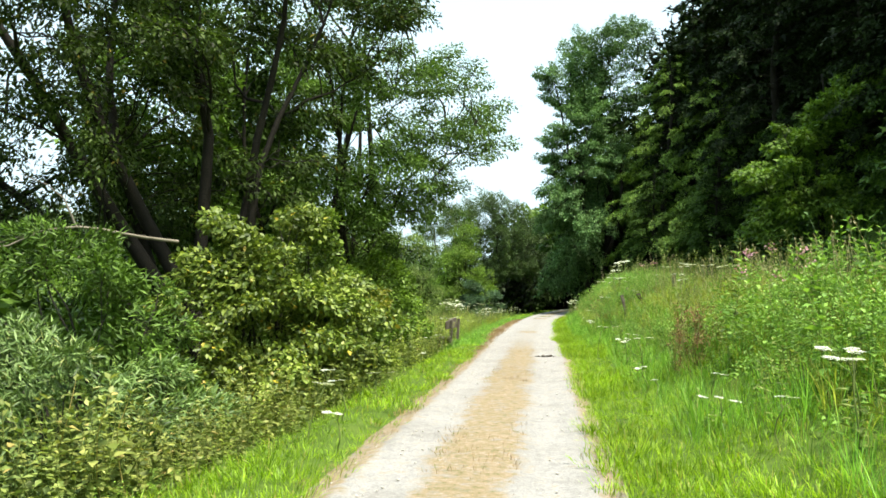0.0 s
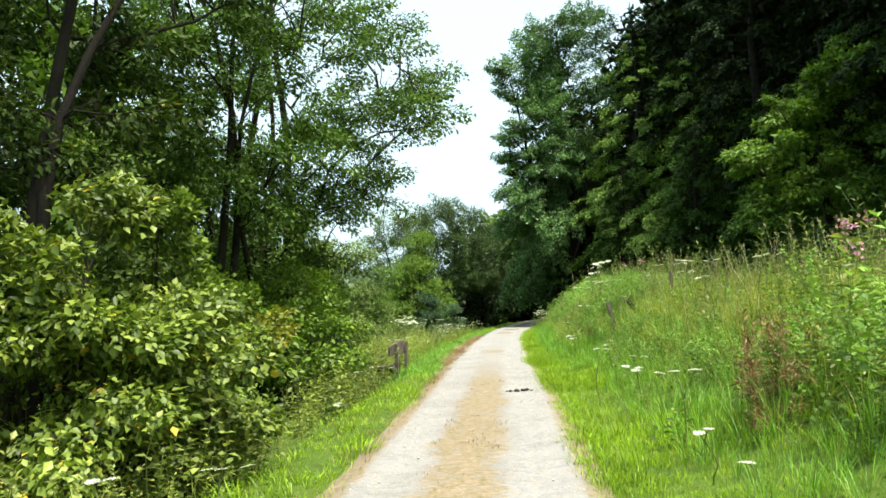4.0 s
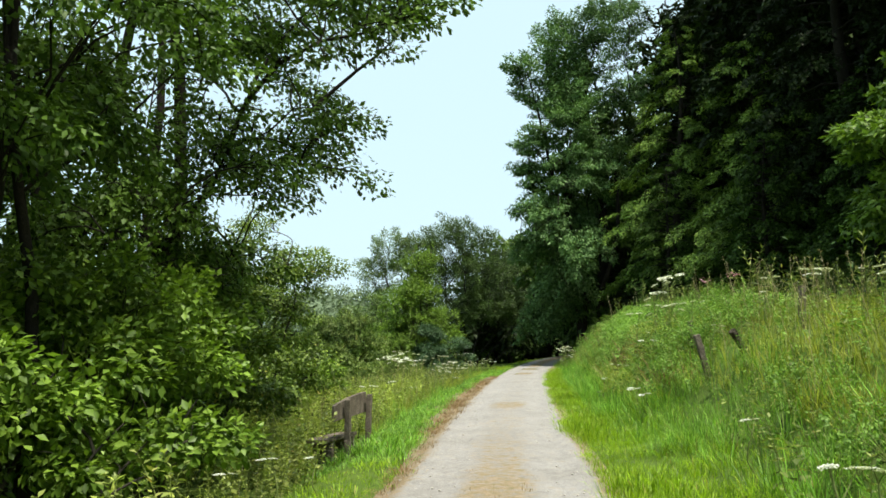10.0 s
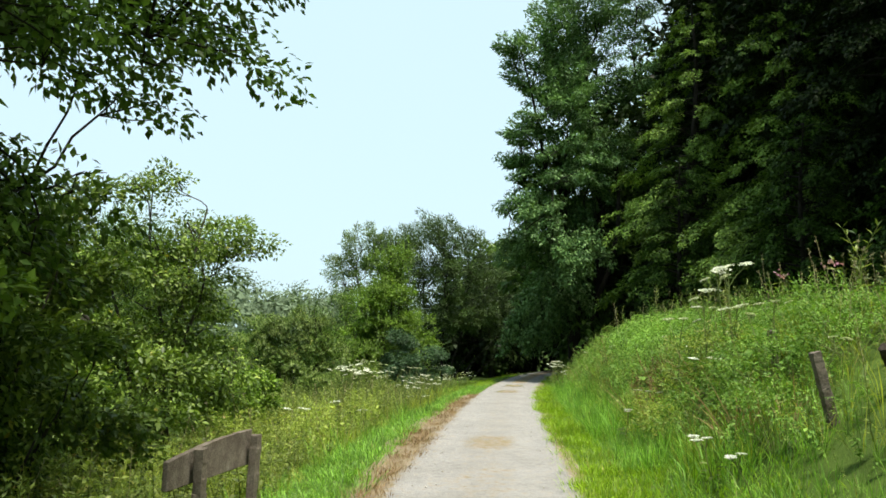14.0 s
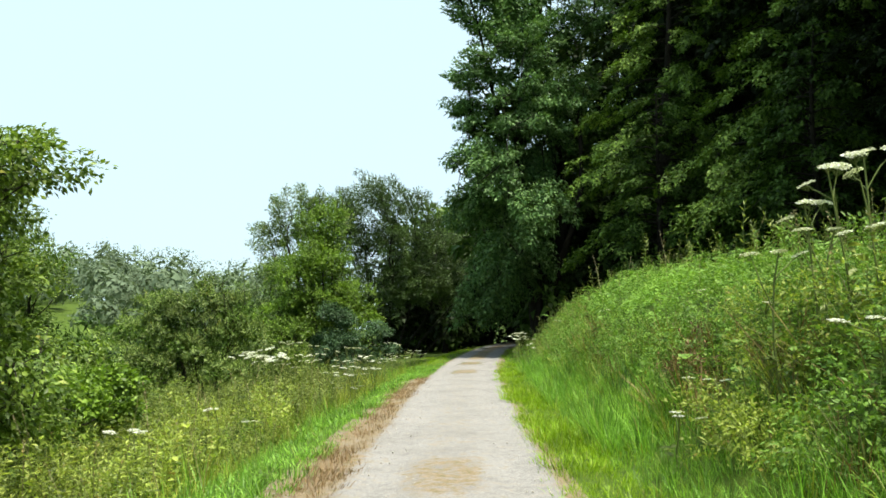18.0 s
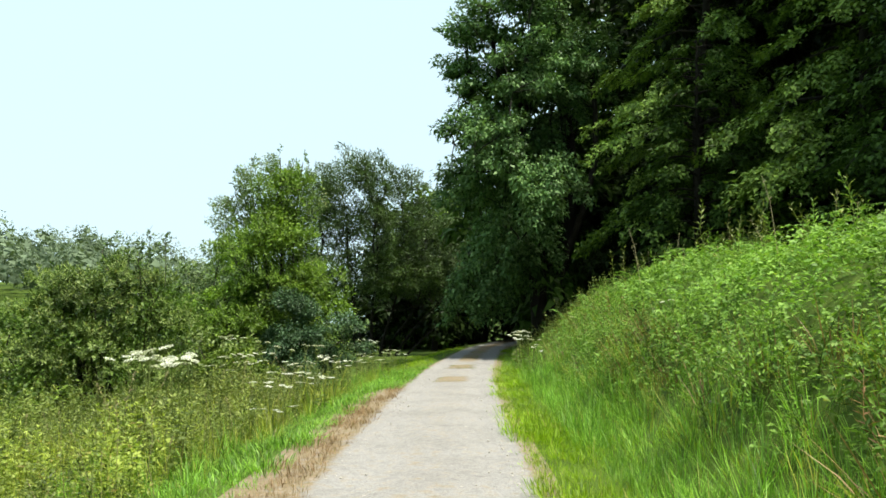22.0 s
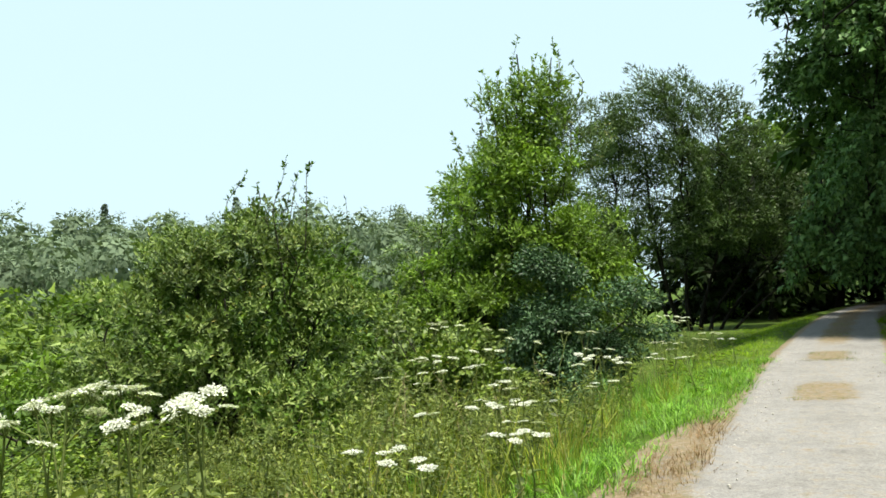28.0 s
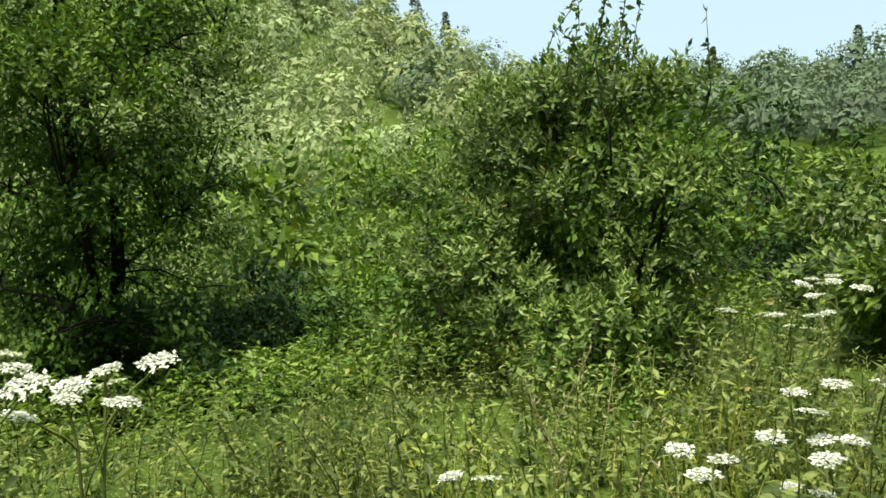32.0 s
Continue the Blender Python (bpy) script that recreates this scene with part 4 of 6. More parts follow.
make_tree("round_willow", "round-headed willow with thin dark stems", "tree", (4.6, 79.0, float(ground_z(4.6, 79))),
          [(V(0, 0, -0.2), V(-1.2, 0, 8.5), 0.1), (V(0.4, 0, -0.2), V(0.6, 0.4, 9.5), 0.1), (V(0.8, 0.3, -0.2), V(2.4, 0.4, 7.0), 0.09), (V(-0.4, 0.2, -0.2), V(-2.6, -0.4, 5.8), 0.08), (V(1.2, -0.2, -0.2), V(4.0, -0.5, 5.4), 0.08), (V(1.6, 0.2, -0.2), V(5.6, 0.3, 4.6), 0.07), (V(2.0, -0.6, -0.2), V(6.4, -0.4, 3.6), 0.06), (V(-0.2, -0.5, -0.2), V(-0.8, -0.8, 6.5), 0.06)],
          [(V(-0.4, 0, 7.3), V(3.8, 3.0, 4.9)), (V(-2.4, 0, 6.2), V(1.7, 2.0, 3.3)), (V(-1.0, -1.2, 9.1), V(2.6, 1.6, 2.8)), (V(1.6, 0, 7.5), V(2.7, 2.6, 3.9)), (V(3.4, 0.2, 6.2), V(2.3, 2.4, 3.2)), (V(5.0, 0.4, 5.0), V(2.3, 2.4, 2.6)), (V(1.5, -1.2, 4.8), V(3.2, 1.6, 1.4)), (V(6.8, 0.6, 4.4), V(1.8, 2.0, 2.0))], 80000, 0.17, LEAF_ROUND, BARK_DARK_SHADED, (0.3, 0.58), 60, 0.36, 0.95, -0.25, twigs=1, seed=36, fine="small", low=0.6)
meadow_tree = make_tree("alder_tree", "dark broad tree beside the meadow", "tree", (-7.2, 47.3, float(ground_z(-7.2, 47.3))),
          [(V(0, 0, -0.2), V(0.3, 0.2, 6.5), 0.13), (V(0.2, 0.2, -0.2), V(1.2, -0.4, 6.0), 0.09)],
          [(V(0, 0, 4.9), V(2.5, 2.4, 2.0)), (V(0.2, 0, 3.4), V(2.0, 2.0, 0.9)), (V(0, 0, 6.2), V(1.7, 1.7, 1.4)), (V(1.2, -0.8, 4.0), V(1.8, 1.6, 1.4)), (V(0.4, -0.2, 2.0), V(1.8, 1.8, 1.0))], 36000, 0.092, LEAF_ALDER, BARK_DARK_SHADED, (0.3, 0.6), 45, 0.5, twigs=1, seed=37)
# Lighter leaf colour on the upper lobes paints the crown's lit top.
add_sprigs(meadow_tree, np.random.default_rng(337), [((0, 0, 4.9), (2.5, 2.4, 2.0)), ((0, 0, 6.2), (1.7, 1.7, 1.4)), ((1.2, -0.8, 4.0), (1.8, 1.6, 1.4))], 1500, 9, 0.08, 0.48, LEAF_BUSH, 0.22, 110, (0.16, 0.36))
# The darkest bushes by the meadow tree are added as its painted shade.
for i, (bx, by, bh, lf) in enumerate(((-6.4, 50.6, 1.9, LEAF_ALDER), (-8.3, 49.6, 2.3, LEAF_DARK_OR_SHADED), (-8.8, 52.4, 3.0, LEAF_BRIGHT), (-10.8, 50.0, 3.2, LEAF_SALLOW), (-5.2, 55.0, 2.6, LEAF_BUSH), (-6.6, 57.0, 3.2, LEAF_BRIGHT), (-0.2, 54.6, 2.1, LEAF_SALLOW), (-1.2, 56.6, 2.9, LEAF_BUSH), (0.7, 53.6, 1.2, LEAF_BUSH), (-3.8, 57.5, 3.9, LEAF_DARK_OR_SHADED), (-5.6, 47.6, 1.3, LEAF_ALDER), (-6.8, 46.0, 1.5, LEAF_ALDER), (-7.7, 48.3, 2.3, LEAF_DARK_OR_SHADED), (-6.5, 47.2, 1.8, LEAF_DARK_OR_SHADED),
        (-13.0, 57, 3.6, LEAF_BRIGHT), (-9.5, 60, 3.8, LEAF_BUSH), (-12.5, 63, 4.6, LEAF_SALLOW), (-7.0, 62.0, 4.0, LEAF_BUSH), (-17, 52, 4.2, LEAF_BUSH), (-16, 64, 4.6, LEAF_BUSH), (-6.5, 66, 3.6, LEAF_BUSH), (-11, 74, 5.0, LEAF_FOREST), (-3.5, 78, 5.0, LEAF_FOREST), (-23, 60, 5.5, LEAF_BUSH), (-8, 40, 2.6, LEAF_BUSH), (-10, 35, 3.2, LEAF_BUSH), (-13, 46, 3.4, LEAF_BUSH), (-4.5, 45, 1.5, LEAF_BUSH), (-20, 49, 5.0, LEAF_BRIGHT), (-14, 52, 4.6, LEAF_BUSH), (0.2, 66, 3.0, LEAF_BUSH),
        (-18, 75, 5.5, LEAF_BRIGHT), (-25, 70, 5.5, LEAF_BUSH), (-30, 55, 6.0, LEAF_BUSH), (-29, 64, 6.0, LEAF_BRIGHT), (-12, 85, 5.5, LEAF_BUSH), (-24, 84, 6.0, LEAF_BUSH), (-36, 72, 6.5, LEAF_BUSH), (-24, 44, 5.0, LEAF_BUSH), (-8.2, 11.5, 3.4, LEAF_ALDER), (-9.0, 17.5, 3.8, LEAF_ALDER), (-10.5, 25.0, 4.0, LEAF_ALDER), (-12.5, 12.0, 4.2, LEAF_ALDER), (-6.8, 8.2, 2.4, LEAF_ALDER))):
    near = i < 14
    make_bush("valley_bush", "leafy green bush on the valley floor", (bx, by), [((0, 0, bh * 0.52), (bh * 0.55, bh * 0.55, bh * 0.46)), ((bh * 0.45, 0.5, bh * 0.36), (bh * 0.45, bh * 0.45, bh * 0.34)), ((-bh * 0.4, 0.3, bh * 0.4), (bh * 0.42, bh * 0.42, bh * 0.36))],
              int(1700 + 1300 * bh) if near else 2100, 0.125 if near else 0.055 * bh + 0.07, lf, ratio=0.5, fine=False if near else "small", clump=(0.28, 0.5) if near else (0.1 * bh, 0.18 * bh), seed=40 + i, stalks=2 if near else 1, twigs=1 if near else 0, per=14 if near else 9)


# ---- the wood on the slope ----
def wood_tree(name, label, at, h, r, leaf, n, size, seed, flat=0.34, droop=0.35, low=0.12, layers=7, skew=0.0, bark=BARK_DARK_SHADED, clump=(0.6, 1.25), per=9):
    rng = np.random.default_rng(seed)
    x, y = at
    lobes = []
    for k in range(layers):
        u = low + (0.94 - low) * k / (layers - 1)
        rr = r * (0.75 + 0.4 * math.sin(u * 2.6)) * (1 - 0.55 * max(0, u - 0.6) / 0.4)
        a = rng.uniform(0, 6.28)
        lobes.append((V(0.25 * r * math.cos(a) - skew * u * r, 0.25 * r * math.sin(a), u * h), V(rr, rr, h / layers * 0.75)))
    return make_tree(name, label, "tree", (x, y, float(ground_z(x, y))), [(V(0, 0, -0.5), V(rng.uniform(-0.6, 0.6), rng.uniform(-0.6, 0.6), h * 0.95), 0.018 * h + 0.05)], lobes, n, size, leaf, bark,
                     clump, per, 0.6, flat, droop, twigs=0, fine="small", seed=seed, group="trees of the wood edge", twig_r=0.02)


def spray_tree(name, label, at, h, r, leaf, n, size, seed, low=0.08, sprays=90, subs=9, sag=0.75, top=0.3, bark=BARK_DARK_SHADED, bulge=0.35):
    """A beech-like tree: drooping boughs that end in flat, feathery sprays of leaves, with dark gaps between them."""
    rng = np.random.default_rng(seed)
    x, y = at
    ob = thing(name, label, "tree", (x, y, float(ground_z(x, y))), "trees of the wood edge")
    stem = bend(rng, V(0, 0, -0.4), V(rng.uniform(-0.4, 0.4), rng.uniform(-0.4, 0.4), h * 0.96), 9, 0, 0.012)
    mpart("trunk", *join([tube(stem, np.linspace(1, 0.15, 9) * (0.014 * h + 0.05), 8)]), bark, ob, smooth=True)
    u = low + (0.99 - low) * (np.arange(sprays) + rng.random(sprays)) / sprays
    az = np.arange(sprays) * 2.399 + rng.normal(0, 0.35, sprays)
    rr = r * (1 - (1 - top) * np.clip((u - bulge) / (1 - bulge), 0, 1) ** 1.6) * rng.uniform(0.62, 1.08, sprays)
    z0 = u * h
    sk = sag * rng.uniform(0.7, 1.3, sprays)
    cx, cy = np.interp(z0, stem[:, 2], stem[:, 0]), np.interp(z0, stem[:, 2], stem[:, 1])

    def along(k, s):
        return np.stack([cx[k] + np.cos(az[k]) * rr[k] * s, cy[k] + np.sin(az[k]) * rr[k] * s, z0[k] + rr[k] * (0.42 * s - sk[k] * s * s)], -1)
    limbs = []
    for k in range(sprays):
        path = along(np.full(5, k), np.linspace(0, 0.95, 5))
        limb = tube(path, np.linspace(0.02 + 0.008 * rr[k], 0.008, 5), 4)
        if k % 9 == 4:
            mpart("limb", *join([limb]), bark, ob, smooth=True)
        else:
            limbs.append(limb)
    mpart("twigwork", *join(limbs), bark, ob, kind="stuff")
    side = rng.choice([-1.0, 1.0], (sprays, subs)) * rng.uniform(0.25, 1.15, (sprays, subs))
    side[:, 0] = rng.normal(0, 0.15, sprays)
    start = rng.uniform(0.3, 0.9, (sprays, subs))
    reach = rng.uniform(0.22, 0.42, (sprays, subs)) * (1.15 - 0.5 * start)
    k = rng.choice(sprays, n, p=rr ** 1.6 / (rr ** 1.6).sum())
    j = rng.integers(0, subs, n)
    t = rng.random(n) ** 0.8
    a = az[k] + side[k, j]
    step = reach[k, j] * rr[k] * t
    out = np.stack([np.cos(a), np.sin(a), -0.25 - 0.55 * t], 1)
    wide = (0.04 + 0.085 * np.sin(np.pi * np.clip(t, 0, 1) ** 0.7)) * (0.5 + 0.25 * rr[k])
    pos = along(k, start[k, j]) + out * step[:, None] + rng.normal(0, 1, (n, 3)) * [1, 1, 0.28] * wide[:, None]
    way = out + rng.normal(0, 0.55, (n, 3))
    up = rng.normal(0, 0.33, (n, 3)) + [0, 0, 0.8] + out * [0.55, 0.55, 0]
    v, f = leaves(rng, pos, way, up, size * rng.uniform(0.65, 1.3, n), 0.62, fine="small")
    mpart("crown", v, [f], leaf, ob, kind="stuff")
    return ob


make_tree("oak_tree", "tall oak with billowing grey-green foliage at the wood edge", "tree", (11.6, 66.0, float(ground_z(11.6, 66.0))),
          [(V(0.4, 0.6, -0.3), V(1.0, 0.6, 21.5), 0.34), (V(0.2, 0.3, -0.3), V(-3.0, -0.3, 18.5), 0.2), (V(0.5, 0.2, -0.3), V(2.6, -0.6, 15.0), 0.2)],
          [(V(-2.5, -0.4, 18.2), V(1.7, 1.6, 2.0)), (V(-3.7, 0, 18.2), V(0.6, 0.7, 0.7)), (V(-0.9, 0, 20.4), V(1.9, 1.6, 1.4)), (V(1.0, 0.5, 21.4), V(2.6, 2.3, 2.6)), (V(-2.7, -0.8, 13.6), V(1.4, 1.7, 1.5)), (V(-3.3, -0.3, 11.6), V(0.9, 1.2, 0.9)), (V(0.2, -0.5, 15.6), V(2.4, 2.2, 2.4)),
           (V(-2.7, -0.7, 9.4), V(1.3, 1.7, 1.2)), (V(-2.9, -0.4, 7.2), V(1.2, 1.5, 1.4)), (V(-2.1, -2.6, 8.6), V(1.4, 1.3, 1.6)), (V(-0.4, -3.2, 6.0), V(1.7, 1.2, 1.9)), (V(-1.8, -1.0, 4.4), V(1.8, 1.6, 1.6)), (V(-2.6, -0.2, 2.4), V(1.5, 1.3, 1.3)), (V(-0.2, -2.0, 11.4), V(2.0, 1.4, 2.0)), (V(2.1, -1.0, 12.2), V(1.6, 1.6, 2.6)), (V(3.2, 0.5, 18.0), V(2.0, 2.0, 3.0)), (V(3.0, 0.4, 22.2), V(2.2, 2.0, 2.2)), (V(-1.2, 0.2, 16.2), V(2.0, 1.8, 1.6)), (V(-1.0, 0.4, 12.0), V(2.2, 1.8, 2.0)), (V(-1.6, 0.6, 8.0), V(2.0, 1.6, 2.4)), (V(0.2, 0.8, 18.2), V(2.4, 1.8, 2.0)), (V(0.6, 0.6, 9.0), V(1.8, 1.6, 2.6)), (V(-0.4, 0.2, 4.0), V(2.0, 1.4, 2.2))],
          96000, 0.175, LEAF_OAK, BARK_DARK_SHADED, (0.35, 0.75), 28, 0.6, 0.62, 0.3, twigs=0, fine="small", group="trees of the wood edge", shell=0.4, seed=60, twig_r=0.02, low=0.35)
make_tree("maple_tree", "broad fresh green maple standing before the dark wood", "tree", (15.9, 34.8, float(ground_z(15.9, 34.8))),
          [(V(0, 0, -0.3), V(0.2, 0.2, 8.0), 0.13), (V(-0.2, 0, -0.3), V(-1.6, -0.4, 5.0), 0.08)],
          [(V(-2.0, -0.3, 3.4), V(1.3, 1.4, 0.9)), (V(-1.9, -0.5, 1.7), V(1.2, 1.3, 0.8)), (V(-0.6, -1.0, 2.4), V(1.4, 1.2, 1.0)), (V(-0.9, 0, 5.0), V(1.3, 1.4, 0.9)), (V(0.6, -0.4, 6.2), V(1.4, 1.5, 1.0)), (V(1.2, -0.8, 3.8), V(1.6, 1.4, 1.2)), (V(2.0, 0, 7.2), V(1.4, 1.4, 1.0)), (V(1.4, -1.0, 1.4), V(1.6, 1.2, 1.0))],
          30000, 0.17, LEAF_BRIGHT, BARK_DARK_SHADED, (0.35, 0.65), 20, 0.75, 0.55, 0.3, twigs=0, fine="small", group="trees of the wood edge", shell=0.4, seed=61, twig_r=0.015, low=0.4)
# The darkest beeches carry the wood's shade in their leaf colour.
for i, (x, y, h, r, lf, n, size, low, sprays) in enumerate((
        (15.7, 57.5, 17, 3.7, LEAF_FOREST_B, 44000, 0.14, 0.06, 84), (16.9, 51.0, 13.5, 4.2, LEAF_FOREST_B, 48000, 0.135, 0.06, 80), (18.4, 52.5, 22, 3.6, LEAF_WOOD_SHADE, 24000, 0.22, 0.3, 70), (17.6, 59.5, 22, 3.6, LEAF_WOOD_SHADE, 22000, 0.24, 0.4, 60), (18.8, 44.8, 20, 3.7, LEAF_WOOD_SHADE, 46000, 0.155, 0.05, 120), (19.6, 39.0, 20, 3.8, LEAF_WOOD_SHADE, 34000, 0.17, 0.05, 110),
        (19.4, 33.0, 20, 4.2, LEAF_WOOD_SHADE, 26000, 0.20, 0.05, 100), (19.0, 26.5, 19, 4.2, LEAF_FOREST, 18000, 0.23, 0.05, 90), (18.5, 20.0, 19, 4.2, LEAF_FOREST, 11000, 0.28, 0.05, 80), (14.6, 71.5, 17, 3.6, LEAF_FOREST, 20000, 0.22, 0.05, 90))):
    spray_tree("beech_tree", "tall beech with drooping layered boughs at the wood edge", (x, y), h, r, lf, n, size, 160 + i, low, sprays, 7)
# Most back trees have the darkness inside the wood put into leaf colour.
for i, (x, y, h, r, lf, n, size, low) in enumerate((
        (24.5, 60.0, 25, 5.4, LEAF_WOOD_SHADE, 7000, 0.68, 0.1), (26.0, 50.0, 25, 5.4, LEAF_WOOD_SHADE, 7000, 0.68, 0.1), (27.0, 40.0, 25, 5.4, LEAF_WOOD_SHADE, 7000, 0.68, 0.1),
        (26.5, 30.0, 25, 5.4, LEAF_WOOD_SHADE, 7000, 0.68, 0.1), (21.5, 72.0, 24, 5.4, LEAF_WOOD_SHADE, 7000, 0.65, 0.1), (28.0, 76.0, 24, 6.0, LEAF_FOREST, 6000, 0.75, 0.05), (31.0, 66.0, 24, 6.0, LEAF_FOREST, 6000, 0.75, 0.05),
        (34.0, 84.0, 24, 6.5, LEAF_FOREST, 6000, 0.8, 0.05), (24.0, 84.0, 22, 5.5, LEAF_FOREST, 6000, 0.7, 0.05), (19.4, 64.0, 20, 4.2, LEAF_WOOD_SHADE, 9000, 0.45, 0.05), (20.0, 56.0, 21, 4.0, LEAF_WOOD_SHADE, 9000, 0.45, 0.05), (21.5, 48.5, 21, 4.0, LEAF_WOOD_SHADE, 9000, 0.45, 0.05), (23.0, 42.5, 21, 4.0, LEAF_WOOD_SHADE, 8000, 0.5, 0.05), (23.5, 36.0, 21, 4.0, LEAF_WOOD_SHADE, 8000, 0.5, 0.05))):
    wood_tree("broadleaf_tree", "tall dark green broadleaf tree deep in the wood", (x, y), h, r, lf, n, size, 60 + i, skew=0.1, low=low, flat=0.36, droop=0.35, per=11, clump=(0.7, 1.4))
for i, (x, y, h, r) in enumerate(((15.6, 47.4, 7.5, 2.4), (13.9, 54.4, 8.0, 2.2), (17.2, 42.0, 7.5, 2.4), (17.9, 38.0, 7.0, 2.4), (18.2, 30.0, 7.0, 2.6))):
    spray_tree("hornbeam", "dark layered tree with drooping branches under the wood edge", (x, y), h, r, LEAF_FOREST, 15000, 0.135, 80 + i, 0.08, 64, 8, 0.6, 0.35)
# Shade under the wood is put into the leaf colour of these trees.
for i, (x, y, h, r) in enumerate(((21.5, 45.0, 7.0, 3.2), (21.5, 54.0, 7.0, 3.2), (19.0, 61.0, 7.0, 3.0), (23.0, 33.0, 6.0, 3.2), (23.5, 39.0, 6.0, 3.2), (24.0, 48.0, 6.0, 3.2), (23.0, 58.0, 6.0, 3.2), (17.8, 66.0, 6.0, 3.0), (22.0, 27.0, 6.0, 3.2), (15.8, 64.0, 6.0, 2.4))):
    wood_tree("hornbeam", "dark shaded tree in the undergrowth of the wood", (x, y), h, r, LEAF_WOOD_SHADE, 3600, 0.3, 180 + i, flat=0.3, droop=0.5, low=0.05, layers=6, clump=(0.5, 0.95), per=12)
# The darkest trees here hold the end's shade in their leaf colour.
for i, (x, y, h, r, lf, low) in enumerate(((10.0, 92, 11, 3.2, LEAF_BRIGHT, 0.06), (7.0, 99, 12, 4.2, LEAF_FOREST, 0.06), (13.5, 104, 14, 5.0, LEAF_FOREST, 0.06), (21.5, 96, 15, 5.0, LEAF_FOREST, 0.06), (17.4, 83, 13, 4.4, LEAF_FOREST, 0.2), (26, 108, 16, 6.0, LEAF_FOREST, 0.06), (0.0, 94, 8, 3.6, LEAF_FOREST, 0.06), (16.0, 76.5, 12, 4.0, LEAF_WOOD_SHADE, 0.22), (31, 94, 18, 6, LEAF_FOREST, 0.06),
        (9.4, 87.5, 9.0, 3.8, LEAF_WOOD_SHADE, 0.2), (18.6, 90.0, 12.0, 4.4, LEAF_WOOD_SHADE, 0.12), (11.5, 97, 9.0, 4.0, LEAF_WOOD_SHADE, 0.05), (21, 86, 8.0, 3.0, LEAF_WOOD_SHADE, 0.03), (6, 90, 6.0, 3.4, LEAF_WOOD_SHADE, 0.03), (13.6, 93.0, 10.0, 4.2, LEAF_WOOD_SHADE, 0.28), (17.5, 100, 10.0, 4.6, LEAF_WOOD_SHADE, 0.04), (14.4, 72.8, 9.0, 2.6, LEAF_WOOD_SHADE, 0.3), (12.6, 68.6, 19.5, 3.2, LEAF_FOREST, 0.1))):
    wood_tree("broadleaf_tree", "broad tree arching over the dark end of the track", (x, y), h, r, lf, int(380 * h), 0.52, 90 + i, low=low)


# ---- wooded hillside across the valley ----
rngf = np.random.default_rng(5)


def crown_core(rng, centre, radii, size):
    """The inner foliage of a far crown: broad sprays that close the gaps between the outer leaves."""
    n = int(9 * (radii[0] / size) ** 2) + 20
    d = sphere_ways(rng, n)
    d[:, 2] = np.abs(d[:, 2]) * 1.2 - 0.35
    d = unit(d)
    pos = np.asarray(centre) + d * radii * rng.uniform(0.75, 1.0, (n, 1))
    return leaves(rng, pos, np.cross(d, rng.normal(size=(n, 3))), d + rng.normal(0, 0.35, (n, 3)), size * rng.uniform(0.7, 1.2, n), 0.8, fine="small")


stands = {0: [], 1: [], 2: [], 3: []}
for k in range(840):
    az, r = radians(rngf.uniform(3, 102)), 47 + 141 * rngf.random() ** 0.78
    x, y = 4 - math.sin(az) * r, 45 + math.cos(az) * r
    if (x > -14 and y < 112) or (az < radians(50) and r < 92):
        continue
    s = rngf.uniform(2.0, 4.8) * min(0.85 + r / 700, r / 75)
    tall = rngf.uniform(0.85, 1.7)
    foot = V(x, y, float(ground_z(x, y)) + s * tall * 0.75)
    lobes_at = sphere_ways(rngf, 16)
    lobes_at[:, 2] = np.abs(lobes_at[:, 2]) * 1.1 - 0.15
    lobes_at = unit(lobes_at) * rngf.uniform(0.6, 1.0, (16, 1)) * [s, s, s * tall] + foot
    size = 0.0031 * r
    v, f = clump_leaves(rngf, lobes_at, s * rngf.uniform(0.24, 0.42, 16), int(90 + 2.7 * (s / size) ** 2), size, 0.7, 0.8, 0.15, fine="small", long=0.35, skin=True, shell=0.3)
    band = 0.5 + 0.5 * math.sin(x * 0.11 + 1.3 * math.sin(y * 0.09)) + rngf.normal(0, 0.35)
    core_v, core_f = crown_core(rngf, foot, V(s, s, s * tall) * 0.8, 0.0095 * r)
    v, f = np.concatenate([v, core_v]), np.concatenate([f, core_f + len(v)])
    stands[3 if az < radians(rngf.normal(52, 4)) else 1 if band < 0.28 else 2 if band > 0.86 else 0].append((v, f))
# The leaf colours paint the haze over each stand.
for kind_of, lf, words in ((0, LEAF_FAR_HAZED, "hazy green mixed woodland on the far hillside"), (1, LEAF_FAR_DARK_HAZED, "darker stands of trees in the far hillside woodland"), (2, LEAF_FAR_PALE_HAZED, "pale yellowish trees in the far hillside woodland"), (3, LEAF_FAR_BLUE_HAZED, "bluish hazy woodland on the low ridge across the valley")):
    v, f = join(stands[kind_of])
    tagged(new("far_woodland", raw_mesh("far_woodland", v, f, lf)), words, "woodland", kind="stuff")

